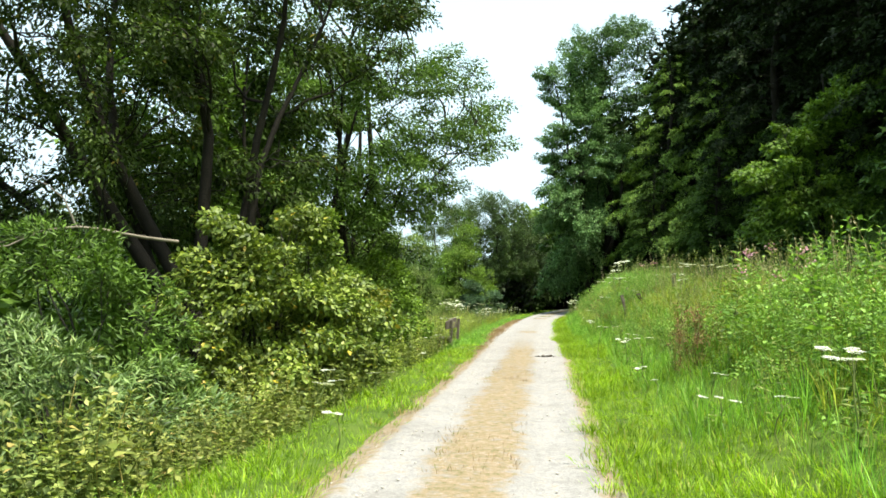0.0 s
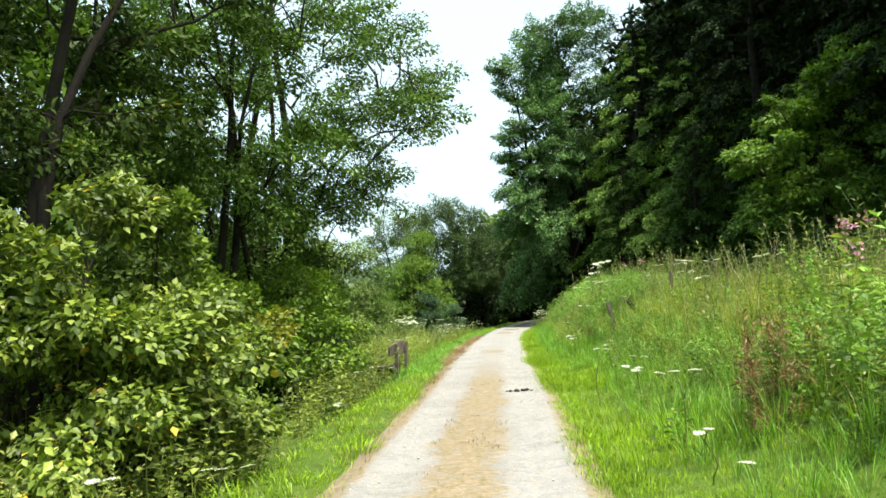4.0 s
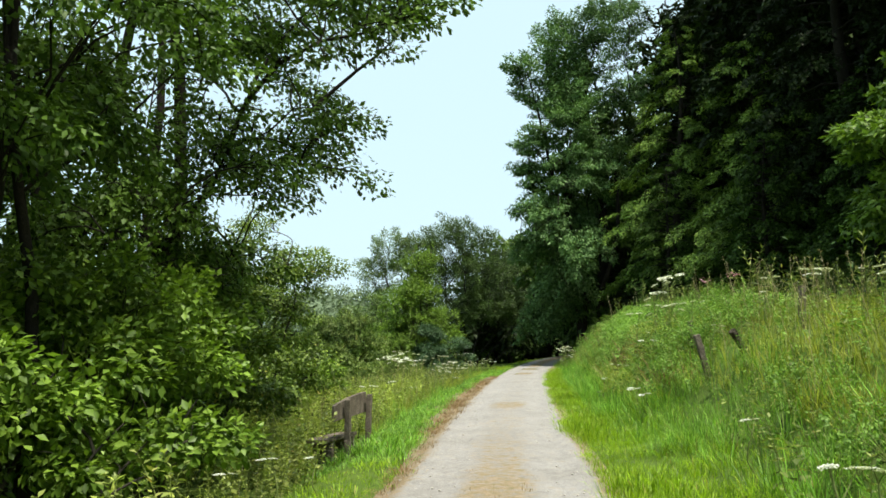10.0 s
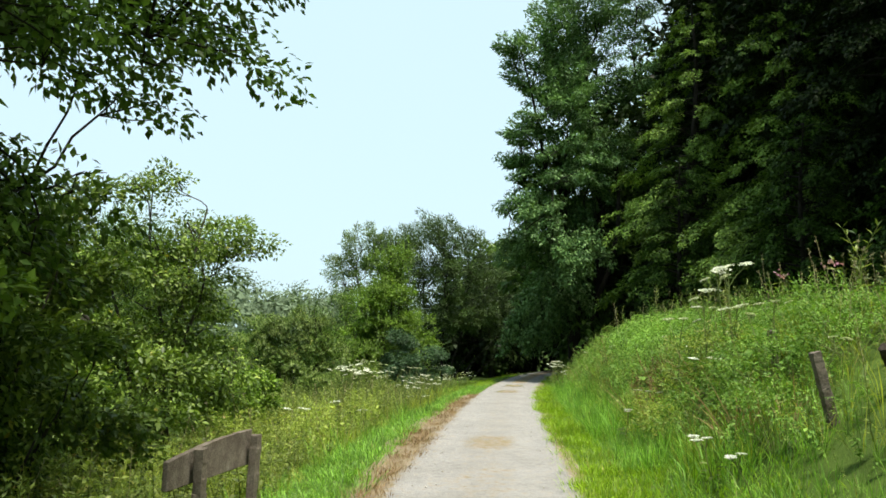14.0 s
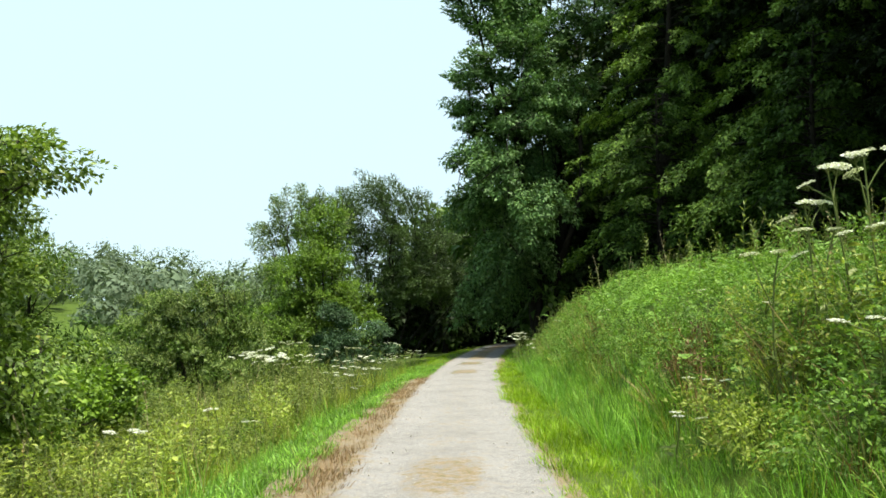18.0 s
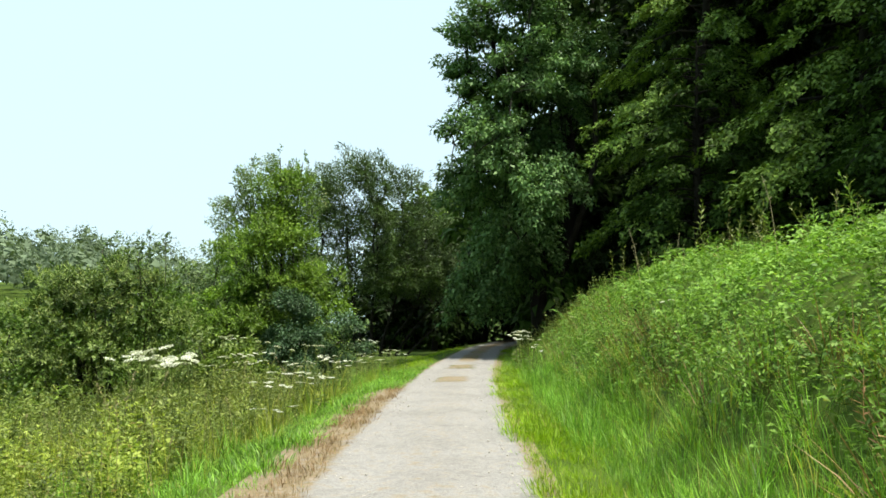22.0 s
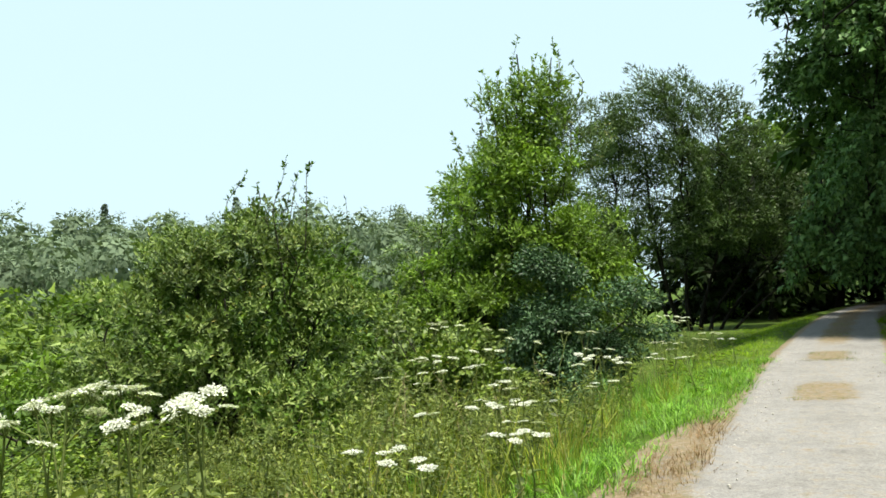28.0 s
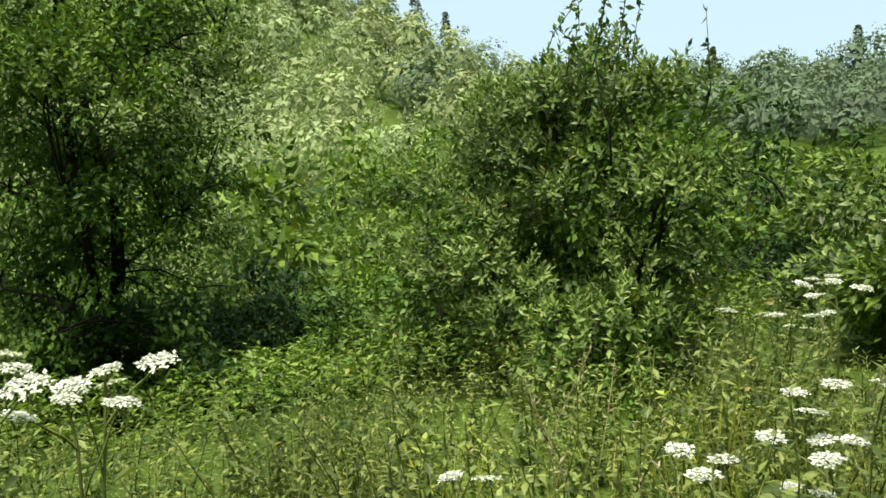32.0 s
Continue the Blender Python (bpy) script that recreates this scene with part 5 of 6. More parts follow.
def spruce(at, h, r, seed):
    """A spruce: a straight stem with whorls of drooping branches."""
    rng = np.random.default_rng(seed)
    x, y = at
    ob = thing("spruce", "dark pointed spruce on the far ridge", "tree", (x, y, float(ground_z(x, y))), "spruces on the ridge")
    mpart("trunk", *join([tube(np.array([[0, 0, -0.3], [0, 0, h]]), [0.22, 0.03], 6)]), BARK_DARK_SHADED, ob)
    n = 700
    u = rng.random(n) ** 0.8
    a = rng.uniform(0, 6.28, n)
    q = rng.random(n) ** 0.6
    rad = r * (1 - u) * q
    pos = np.stack([np.cos(a) * rad, np.sin(a) * rad, h * (0.1 + 0.9 * u) - 0.25 * rad], 1)
    v, f = leaves(rng, pos, np.stack([np.cos(a), np.sin(a), -0.5 * np.ones(n)], 1) + rng.normal(0, 0.25, (n, 3)), rng.normal(0, 0.3, (n, 3)) + [0, 0, 1], rng.uniform(0.6, 1.0, n), 0.45)
    mpart("crown", v, [f], LEAF_SPRUCE_HAZED, ob, kind="stuff")


for k, (az, r, h) in enumerate(((60.0, 168, 13), (61.6, 172, 15), (58.0, 170, 12), (63.5, 170, 14), (65.0, 174, 15), (56.0, 172, 10), (45.8, 172, 9), (66.5, 168, 13), (30.0, 176, 9), (38.5, 176, 8))):
    spruce((4 - math.sin(radians(az)) * r, 45 + math.cos(radians(az)) * r), h + 6.5, 0.36 * h, 500 + k)


# ---- grasses and herbs ----
rngh = np.random.default_rng(77)


def herb_template(rng, pairs=6, leaf_len=0.22, ratio=0.4, lift=0.2, start=0.15, fine=False):
    """A leafy stalk one metre high."""
    path = bend(rng, V(0, 0, 0), V(rng.uniform(-0.1, 0.1), rng.uniform(-0.1, 0.1), 1), 4, 0, 0.04)
    out = [tube(path, np.linspace(0.008, 0.003, 4), 3)]
    z = np.repeat(np.linspace(start, 1.0, pairs), 2)
    k = len(z)
    ang = np.repeat(np.arange(pairs) * 1.75, 2) + np.tile([0, np.pi], pairs) + rng.normal(0, 0.3, k)
    pos = np.stack([np.interp(z, path[:, 2], path[:, i]) for i in range(3)], 1)
    way = np.stack([np.cos(ang), np.sin(ang), lift + rng.normal(0, 0.3, k) + (z > 0.9) * 0.7], 1)
    out.append(leaves(rng, pos, way, rng.normal(0, 0.25, (k, 3)) + [0, 0, 1], leaf_len * (1.1 - 0.45 * z) * rng.uniform(0.8, 1.2, k), ratio, fine=fine))
    return join(out)


def tuft_template(rng, n=12, wide=0.10, spread_out=0.5, ratio=0.035):
    """A tuft of grass blades one metre high."""
    a = rng.uniform(0, 6.28, n)
    r = wide * rng.random(n) ** 0.5
    pos = np.stack([np.cos(a) * r, np.sin(a) * r, np.zeros(n)], 1)
    out = spread_out * rng.random(n)
    way = np.stack([np.cos(a) * out, np.sin(a) * out, np.ones(n)], 1)
    ln = rng.uniform(0.55, 1.0, n)
    way = unit(way)
    mid = pos + way * ln[:, None] * 0.55
    tip = mid + unit(way + np.stack([np.cos(a), np.sin(a), -0.25 * np.ones(n)], 1) * out[:, None] * 1.2) * ln[:, None] * 0.45
    side = np.stack([-np.sin(a), np.cos(a), np.zeros(n)], 1) * (ratio * 0.5)
    v = np.stack([pos, mid - side, mid + side, tip], 1).reshape(-1, 3)
    o = np.arange(n)[:, None] * 4
    return v, [np.concatenate([o + [0, 1, 2], o + [1, 3, 2]])]


def shoot_template(rng, pairs=15, leaf_len=0.092):
    """A leafy shoot that rises, arches over and hangs at its tip; about one metre long."""
    t = np.linspace(0, 1, 6)
    a = rng.uniform(0, 6.28)
    path = np.stack([np.cos(a) * 0.55 * t**1.7, np.sin(a) * 0.55 * t**1.7, 0.95 * t - 0.42 * t**3], 1)
    s = np.repeat(np.linspace(0.2, 1, pairs), 2) + rng.normal(0, 0.015, pairs * 2)
    pos = np.stack([np.interp(s, t, path[:, i]) for i in range(3)], 1)
    b = a + np.tile([1.2, -1.2], pairs) + rng.normal(0, 0.35, pairs * 2)
    way = np.stack([np.cos(b), np.sin(b), rng.normal(-0.25, 0.25, pairs * 2)], 1)
    ln = leaf_len * (1.15 - 0.5 * s) * rng.uniform(0.75, 1.2, pairs * 2)
    return join([tube(path, np.linspace(0.006, 0.002, 6), 3), leaves(rng, pos, way, rng.normal(0, 0.25, (pairs * 2, 3)) + [np.cos(a) * 0.5, np.sin(a) * 0.5, 0.9], ln, 0.58)])


def plume_template(rng):
    """A dry grass stalk with a loose seed head, one metre high."""
    path = bend(rng, V(0, 0, 0), V(0.12, 0.05, 1), 5, 0, 0.03)
    n = 14
    z = rng.uniform(0.72, 1.0, n)
    pos = np.stack([np.interp(z, path[:, 2], path[:, i]) for i in range(3)], 1)
    return join([tube(path, np.linspace(0.004, 0.002, 5), 3), leaves(rng, pos, rng.normal(0, 0.6, (n, 3)) + [0, 0, 0.8], rng.normal(0, 1, (n, 3)), rng.uniform(0.02, 0.045, n), 0.25)])


HERBS = [herb_template(rngh, 13, 0.115, 0.40, 0.15), herb_template(rngh, 14, 0.105, 0.34), herb_template(rngh, 12, 0.12, 0.46)]
BROAD = [herb_template(rngh, 8, 0.15, 0.62, 0.1, 0.2), herb_template(rngh, 9, 0.14, 0.58, 0.0, 0.2)]
NARROW = [herb_template(rngh, 11, 0.14, 0.22, 0.5, 0.2), herb_template(rngh, 12, 0.13, 0.2, 0.6, 0.25)]
NEAR = [herb_template(rngh, 18, 0.105, 0.42, -0.15, 0.1), herb_template(rngh, 18, 0.095, 0.36, 0.0, 0.1), herb_template(rngh, 16, 0.11, 0.30, 0.2, 0.1)]
TUFTS = [tuft_template(rngh, 12, 0.8, 0.8, 0.055), tuft_template(rngh, 12, 0.9, 1.2, 0.055)]
TURF = [tuft_template(rngh, 16, 0.7, 0.7, 0.028), tuft_template(rngh, 16, 0.8, 1.1, 0.028)]
LONG_TUFTS = [tuft_template(rngh, 12, 0.14, 0.5, 0.014), tuft_template(rngh, 12, 0.16, 0.9, 0.014)]
MATS = [tuft_template(rngh, 15, 0.9, 1.0, 0.05), tuft_template(rngh, 15, 1.0, 1.5, 0.05)]
ARCHING = [tuft_template(rngh, 20, 0.08, 1.6, 0.013), tuft_template(rngh, 20, 0.1, 2.2, 0.013)]
SHOOTS = [shoot_template(rngh) for _ in range(4)]
PLUMES = [plume_template(rngh), plume_template(rngh)]


CLEAR = ((0.29, 27.45, 0.5), (0.12, 26.7, 0.35), (0.48, 28.2, 0.35), (0.6, 26.9, 0.4), (6.0, 26.9, 0.25))


def bed(name, label, category, kinds, mat, areas, heights, lean=0.12, avoid=True):
    """Plants of one kind over several areas (y from, y to, distance from the track's centre from, to, number to the square metre)."""
    pieces = []
    for y0, y1, l0, l1, many in areas:
        n = max(2, int((y1 - y0) * abs(l1 - l0) * many))
        y = rngh.uniform(y0, y1, n)
        lat = rngh.uniform(l0, l1, n)
        keep = rngh.random(n) < 0.55 + 0.9 * np.clip(rolling(lat * 1.3 + 3, y * 0.6) + 0.4, 0, 1)
        if avoid:
            for bx, by, br in CLEAR:
                keep &= np.hypot(centre_x(y) + lat - bx, y - by) > br
        y, lat = y[keep], lat[keep]
        x = centre_x(y) + lat
        pos = np.stack([x, y, ground_z(x, y) - 0.02], 1)
        hts = rngh.uniform(*heights, len(y)) * (0.68 + 0.6 * np.clip(rolling(y, lat) + 0.5, 0, 1))
        who = rngh.integers(0, len(kinds), len(y))
        for k, kind_of in enumerate(kinds):
            m = who == k
            if m.any():
                pieces.append(scatter(kind_of, pos[m], rngh.uniform(0, 6.28, m.sum()), hts[m], rngh.normal(0, lean, (m.sum(), 2))))
    v, f = merge(pieces)
    return tagged(new(name, raw_mesh(name, v, f, mat)), label, category, kind="stuff")


# short growth along the track; sides: minus towards the valley, plus towards the bank
bed("verge_grass", "short bright green grass along the track", "grass", TUFTS, GRASS,
    [(1, 8, -3.3, -1.15, 40), (8, 14, -2.8, -1.15, 50), (14, 25, -2.6, -1.2, 38), (52, 78, -4.2, -1.3, 22),
     (1, 9, 1.05, 3.4, 45), (9, 14, 1.05, 3.4, 50), (14, 30, 1.1, 3.0, 50), (28, 54, 0.98, 2.2, 50), (52, 76, 1.1, 2.2, 24)], (0.09, 0.2), 0.25, avoid=False)
bed("turf", "dense fresh green grass beside the track", "grass", TURF, GRASS, [(2.6, 12, 1.2, 4.4, 46), (2.6, 9, -3.2, -1.2, 40), (12, 20, 1.2, 3.4, 52), (20, 48, 1.05, 2.6, 60), (48, 56, 1.05, 2.0, 26)], (0.11, 0.24), 0.2, avoid=False)
bed("valley_verge_grass", "short deep green grass on the valley side of the track", "grass", TUFTS, GRASS_LUSH, [(25, 30, -2.7, -1.3, 60), (27, 56, -3.1, -1.55, 85), (50, 58, -1.6, -1.1, 80)], (0.10, 0.22), 0.25, avoid=False)
bed("verge_herb", "low vivid green leafy plants in the verge", "herb", BROAD, LEAF_BRIGHT, [(26, 58, -3.0, -1.75, 26), (3, 14, -3.4, -1.7, 22), (24, 40, 1.9, 2.6, 10), (40, 54, 2.0, 2.8, 16)], (0.12, 0.26), 0.2, avoid=False)
bed("bank_foot_grass", "lush long green grass at the foot of the bank", "grass", LONG_TUFTS, GRASS_LUSH,
    [(8, 20, 2.1, 4.0, 38), (20, 30, 2.3, 3.9, 27), (30, 50, 1.75, 2.9, 48), (50, 70, 1.7, 3.0, 12), (28, 58, -3.2, -2.3, 9), (40, 56, -4.2, -3.3, 14), (3.0, 9, 2.7, 4.8, 34)], (0.3, 0.6), 0.18)
bed("dry_edge_grass", "dry brown grass at the worn edge of the track", "grass", MATS, GRASS_DRY,
    [(4, 26, -1.45, -1.08, 40), (4, 54, 1.0, 1.25, 40), (-2, 20, -0.46, 0.36, 70), (20, 27, -0.40, 0.3, 34), (62.5, 82, -0.45, 0.35, 30)], (0.035, 0.10))
bed("brown_edge_grass", "withered reddish brown grass on the track's valley side", "grass", MATS, GRASS_BROWN, [(33, 48.5, -1.62, -1.02, 95), (48.5, 50.6, -1.4, -1.02, 70), (28, 33, -1.45, -1.02, 80), (22, 28, -1.35, -1.02, 50)], (0.06, 0.15), 0.35)
bed("median_grass", "short olive grass in patches along the middle of the track", "grass", MATS, LEAF_HERB, [(51.6, 54, -0.42, 0.4, 210), (57.2, 59.8, -0.42, 0.45, 210), (62.8, 72, -0.42, 0.35, 50), (33.3, 34.9, -0.42, 0.4, 60), (0, 20, -0.5, -0.3, 12), (0, 20, 0.22, 0.4, 12)], (0.04, 0.10), 0.3)
bed("arching_grass", "long arching green grass at the foot of the bank", "grass", ARCHING, GRASS_LUSH, [(24, 37, 1.9, 2.8, 22), (37, 52, 1.9, 2.7, 22)], (0.35, 0.6), 0.25)
bed("tangled_grass", "olive and brown grass tangled over the lower bank", "grass", LONG_TUFTS, GRASS_LONG, [(28, 50, 2.4, 3.3, 16)], (0.35, 0.6), 0.35)
bed("withered_grass", "thin withered brown grass on the lower bank", "grass", LONG_TUFTS, GRASS_BROWN, [(28, 50, 2.5, 3.3, 7)], (0.45, 0.8), 0.35)
bed("bank_fringe", "small-leaved herbs in the shade of the lower bank", "herb", HERBS + NARROW, LEAF_ALDER, [(29, 50, 2.5, 3.3, 12)], (0.4, 0.75), 0.3)
bed("bank_grass", "long yellowing grass on the bank", "grass", LONG_TUFTS, GRASS_LONG,
    [(3.5, 31, 4.4, 8.5, 20), (3.5, 31, 3.2, 4.4, 22), (31, 50, 5.0, 9.0, 6), (50, 70, 2.6, 8.0, 6), (26, 52, -6.0, -2.3, 6), (42, 54, -4.5, -2.0, 5)], (0.35, 0.65), 0.18)
bed("seed_grass", "dry grass stalks with pale seed heads", "grass", PLUMES, GRASS_PALE,
    [(8, 34, 3.2, 7.5, 3), (26.5, 31.5, 4.2, 6.5, 8), (7, 27, 4.2, 7.0, 8), (24, 52, -5.0, -2.3, 2.5), (34, 52, 3.2, 5.5, 1.0)], (0.7, 1.1), 0.2)
bed("bank_herb", "dense green nettles and herbs on the bank", "herb", HERBS + BROAD, LEAF_HERB,
    [(7, 16, 2.8, 6.0, 9), (16, 30, 2.9, 7.0, 8), (50, 66, 2.3, 6.5, 16), (16, 24, 2.3, 3.2, 8)], (0.35, 0.7), 0.25)
bed("bank_herb", "leafy green herbs round the old fence posts", "herb", BROAD + SHOOTS, LEAF_BRAMBLE, [(20, 30, 3.0, 6.6, 13)], (0.3, 0.65), 0.3)
bed("bank_herb", "narrow-leaved green herbs on the bramble bank", "herb", NARROW, LEAF_BRAMBLE, [(30, 54, 2.8, 7.0, 4)], (0.4, 0.75), 0.3)
bed("bank_top_herb", "spiky dark herbs along the crest of the bank", "herb", NARROW, LEAF_HERB, [(26, 58, 4.5, 9.5, 3), (8, 26, 4.5, 8, 1.5)], (0.7, 1.2), 0.1)
bed("meadow_herb", "tall yellowing herbs between the track and the valley bushes", "herb", HERBS + HERBS + BROAD + NARROW, LEAF_HERB_Y,
    [(26, 40, -5.8, -2.9, 30), (40, 46, -5.5, -3.0, 20), (46, 54, -5.5, -3.0, 6), (8, 26, -3.3, -2.4, 8)], (0.45, 0.8), 0.15)
bed("nettle_bed", "green nettles and herbs at the valley edge", "herb", HERBS + BROAD, LEAF_HERB,
    [(4, 8, -5.6, -3.2, 18), (8, 14, -5.2, -2.5, 18), (9, 15, -3.8, -2.3, 12), (14, 30, -4.0, -2.3, 14), (30, 40, -6.5, -3.2, 10), (52, 68, -5.5, -3.2, 9), (40, 43, -7.0, -3.2, 12), (28, 33, -3.4, -2.4, 8), (4, 30, -7.5, -4.2, 6)], (0.4, 0.8), 0.2)
bed("meadow_nettle", "thick nettles in front of the willow bush", "herb", NEAR, LEAF_HERB, [(42.0, 52, -6.4, -2.5, 31), (42, 54, -8.5, -6.4, 14)], (0.45, 0.95), 0.22)
bed("tall_grass", "tall loose grass among the nettles", "grass", LONG_TUFTS, GRASS_LONG, [(41, 52, -5.6, -2.3, 3)], (0.5, 0.9), 0.25)
bed("bank_nettle", "fresh green wall of nettles on the lower bank", "herb", HERBS + BROAD, LEAF_BRAMBLE, [(6.5, 13.5, 3.3, 5.2, 26), (13.5, 17, 3.6, 5.0, 12)], (0.6, 1.05), 0.18)
bed("knotweed", "pale yellowing broad-leaved plants at the verge", "herb", BROAD, LEAF_KNOT, [(7.2, 13.5, -4.4, -2.6, 30), (13.5, 16, -3.3, -2.3, 20), (20, 30, -2.9, -2.3, 5)], (0.45, 0.95), 0.2)
bed("valley_scrub", "green scrub filling the valley edge below the bushes", "undergrowth", BROAD + HERBS, LEAF_BUSH, [(4, 28, -12, -5.0, 4.0), (28, 42, -13, -6.4, 3.0), (56, 75, -15, -6.4, 2.0)], (0.6, 1.2), 0.2)
# Leaf colour is darkened for the deep shadow under the crowns.
bed("wood_floor_herb", "undergrowth below the wood edge with shade in its leaf colour", "undergrowth", BROAD, LEAF_DARK_OR_SHADED, [(15, 75, 8.5, 16.0, 2.2)], (0.8, 1.8), 0.2)
bed("dead_dock", "brown dead dock stalks on the bank", "herb", NARROW, BROWN_STEM, [(13.0, 14.0, 2.8, 3.4, 26), (44, 50, 2.7, 3.4, 4), (33.5, 35.5, 2.6, 3.2, 10)], (0.55, 0.9), 0.15)



def carpet(name, label, y0, y1, l0, l1, many, size, ratio, mat, rise):
    """A closed cover of small leaves that lies over the ground in soft swells."""
    n = int((y1 - y0) * (l1 - l0) * many)
    y, lat = rngh.uniform(y0, y1, n), rngh.uniform(l0, l1, n)
    edge = np.clip(np.minimum(lat - l0, l1 - lat) / 0.5, 0, 1) * np.clip(np.minimum(y - y0, y1 - y) / 1.5, 0, 1)
    keep = rngh.random(n) < 0.25 + 0.75 * edge
    y, lat, edge = y[keep], lat[keep], edge[keep]
    n = len(y)
    x = centre_x(y) + lat
    swell = 0.6 + 0.55 * rolling(x * 0.8, y * 0.8) + 0.3 * rolling(x * 2.1 + 4, y * 2.3)
    z = ground_z(x, y) + rise * (0.3 + 0.7 * edge) * np.clip(swell, 0.12, 1.4) * rngh.random(n) ** 0.45
    a = rngh.uniform(0, 6.28, n)
    v, f = leaves(rngh, np.stack([x, y, z], 1), np.stack([np.cos(a), np.sin(a), rngh.normal(-0.15, 0.3, n)], 1), rngh.normal(0, 0.3, (n, 3)) + [-0.3, 0, 1], size * rngh.uniform(0.6, 1.3, n), ratio)
    return tagged(new(name, raw_mesh(name, v, [f], mat)), label, "herb", kind="stuff")


bed("bramble_shoots", "arching leafy shoots of bramble and nettle over the bank", "herb", SHOOTS, LEAF_BRAMBLE, [(29.5, 43, 3.1, 6.2, 24), (29.5, 43, 2.6, 3.1, 8), (43, 56, 2.6, 6.0, 17)], (0.45, 0.85), 0.35)
carpet("bramble_cover", "soft green cover of bramble and bindweed leaves on the bank", 28.5, 42.5, 2.6, 6.2, 500, 0.06, 0.6, LEAF_BRAMBLE, 0.6)
carpet("bramble_cover", "soft green cover of bramble and bindweed leaves on the bank", 41, 56, 2.2, 6.2, 320, 0.075, 0.6, LEAF_BRAMBLE, 0.6)
carpet("bramble_cover", "soft green cover of bramble leaves on the lower bank", 6, 17, 3.0, 6.2, 280, 0.08, 0.55, LEAF_BRAMBLE, 0.6)
carpet("valley_cover", "green scrub leaves on the valley floor below the bushes", 41, 58, -15.0, -7.6, 300, 0.1, 0.5, LEAF_BUSH, 1.1)
carpet("nettle_cover", "light green mound of nettles before the willow bush", 42.5, 54, -8.4, -2.8, 170, 0.06, 0.4, LEAF_HERB, 0.4)


# rounded herb mounds on the bank and in the meadow
def mound(at, wide, high, leaf, words, seed, size=0.05, ratio=0.4):
    """A rounded clump of fine-leaved stalks."""
    rng = np.random.default_rng(seed)
    x, y = at
    ob = thing("herb_clump", words, "herb", (x, y, float(ground_z(x, y)) - 0.03), "herb clumps beside the track")
    ends = envelope(rng, 26, (0, 0, high * 0.35), (wide, wide, high * 0.65), 0.7, 1.0)
    ends[:, 2] = np.abs(ends[:, 2]) + 0.1
    mpart("stalkwork", *join([tube(bend(rng, e * [0.15, 0.15, 0], e, 4, 0.1, 0.05), np.linspace(0.006, 0.002, 4), 3) for e in ends]), STEM_GREEN, ob, kind="stuff")
    v, f = clump_leaves(rng, ends * [0.9, 0.9, 0.85], np.full(26, 0.26 * wide), int(2300 * wide), size, ratio, 0.9, 0.1, long=0.8)
    mpart("foliage", v, [f], leaf, ob, kind="stuff")


spots = [(y, lat, w, h, 0 if 31.2 < y < 34.5 and lat < 3.6 else 1) for y, lat, w, h in ((28.2, 3.0, 0.7, 0.8), (29.4, 3.4, 0.8, 0.9), (30.5, 2.8, 0.7, 0.75), (31.4, 3.5, 0.8, 0.9), (31.8, 2.6, 0.6, 0.6), (33.0, 3.9, 0.8, 0.9), (34.2, 3.7, 0.8, 0.8), (35.2, 3.4, 0.7, 0.8), (29.0, 4.2, 0.8, 0.8), (30.4, 3.6, 0.7, 0.8), (32.4, 2.8, 0.7, 0.8), (33.4, 3.4, 0.7, 0.8), (34.6, 2.9, 0.7, 0.7), (36.0, 3.2, 0.6, 0.7), (30.0, 4.4, 0.8, 0.8), (32.0, 4.6, 0.8, 0.8))]
spots += [(y, lat, w, h, 1) for y, lat, w, h in ((8.4, 3.8, 0.8, 1.0), (9.6, 3.4, 0.7, 0.9), (10.6, 4.2, 0.8, 1.0), (12.4, 3.9, 0.7, 0.9), (14.0, 3.6, 0.7, 0.8), (16.5, 3.2, 0.6, 0.6), (20.5, 3.2, 0.6, 0.6), (23.0, 3.4, 0.6, 0.6), (38.0, 3.0, 0.8, 0.7), (40.5, 3.1, 0.8, 0.8), (43.0, 2.9, 0.8, 0.7), (45.5, 3.1, 0.8, 0.8), (48.0, 2.9, 0.8, 0.7))]
spots += [(y, lat, w, h, 2) for y, lat, w, h in ((31.5, -3.6, 0.7, 0.8), (33.2, -3.2, 0.6, 0.7), (35.0, -3.9, 0.7, 0.8), (37.2, -3.4, 0.7, 0.7), (39.4, -3.2, 0.6, 0.7), (46.4, -4.0, 0.7, 0.8), (48.6, -3.6, 0.7, 0.8), (50.2, -4.6, 0.8, 0.9), (45.0, -5.2, 0.8, 0.9), (47.4, -5.6, 0.8, 0.9), (44.6, -3.6, 0.6, 0.7))]
for k, (y, lat, w, h, sort) in enumerate(spots):
    mound((float(centre_x(y)) + lat, y), w, h, (LEAF_HERB_Y, LEAF_BRAMBLE, LEAF_HERB)[sort], ("yellowish green clump of bedstraw on the bank", "bright green nettle clump on the bank", "green nettle clump in the meadow")[sort], 700 + k)


for k, (y, lat, w, h) in enumerate(((13.3, 2.95, 0.42, 1.1), (13.8, 3.15, 0.42, 1.1), (34.6, 2.9, 0.4, 0.5))):
    mound((float(centre_x(y)) + lat, y), w, h, BROWN_STEM, "dead brown tangle of dock stalks on the bank", 790 + k, 0.07, 0.14)


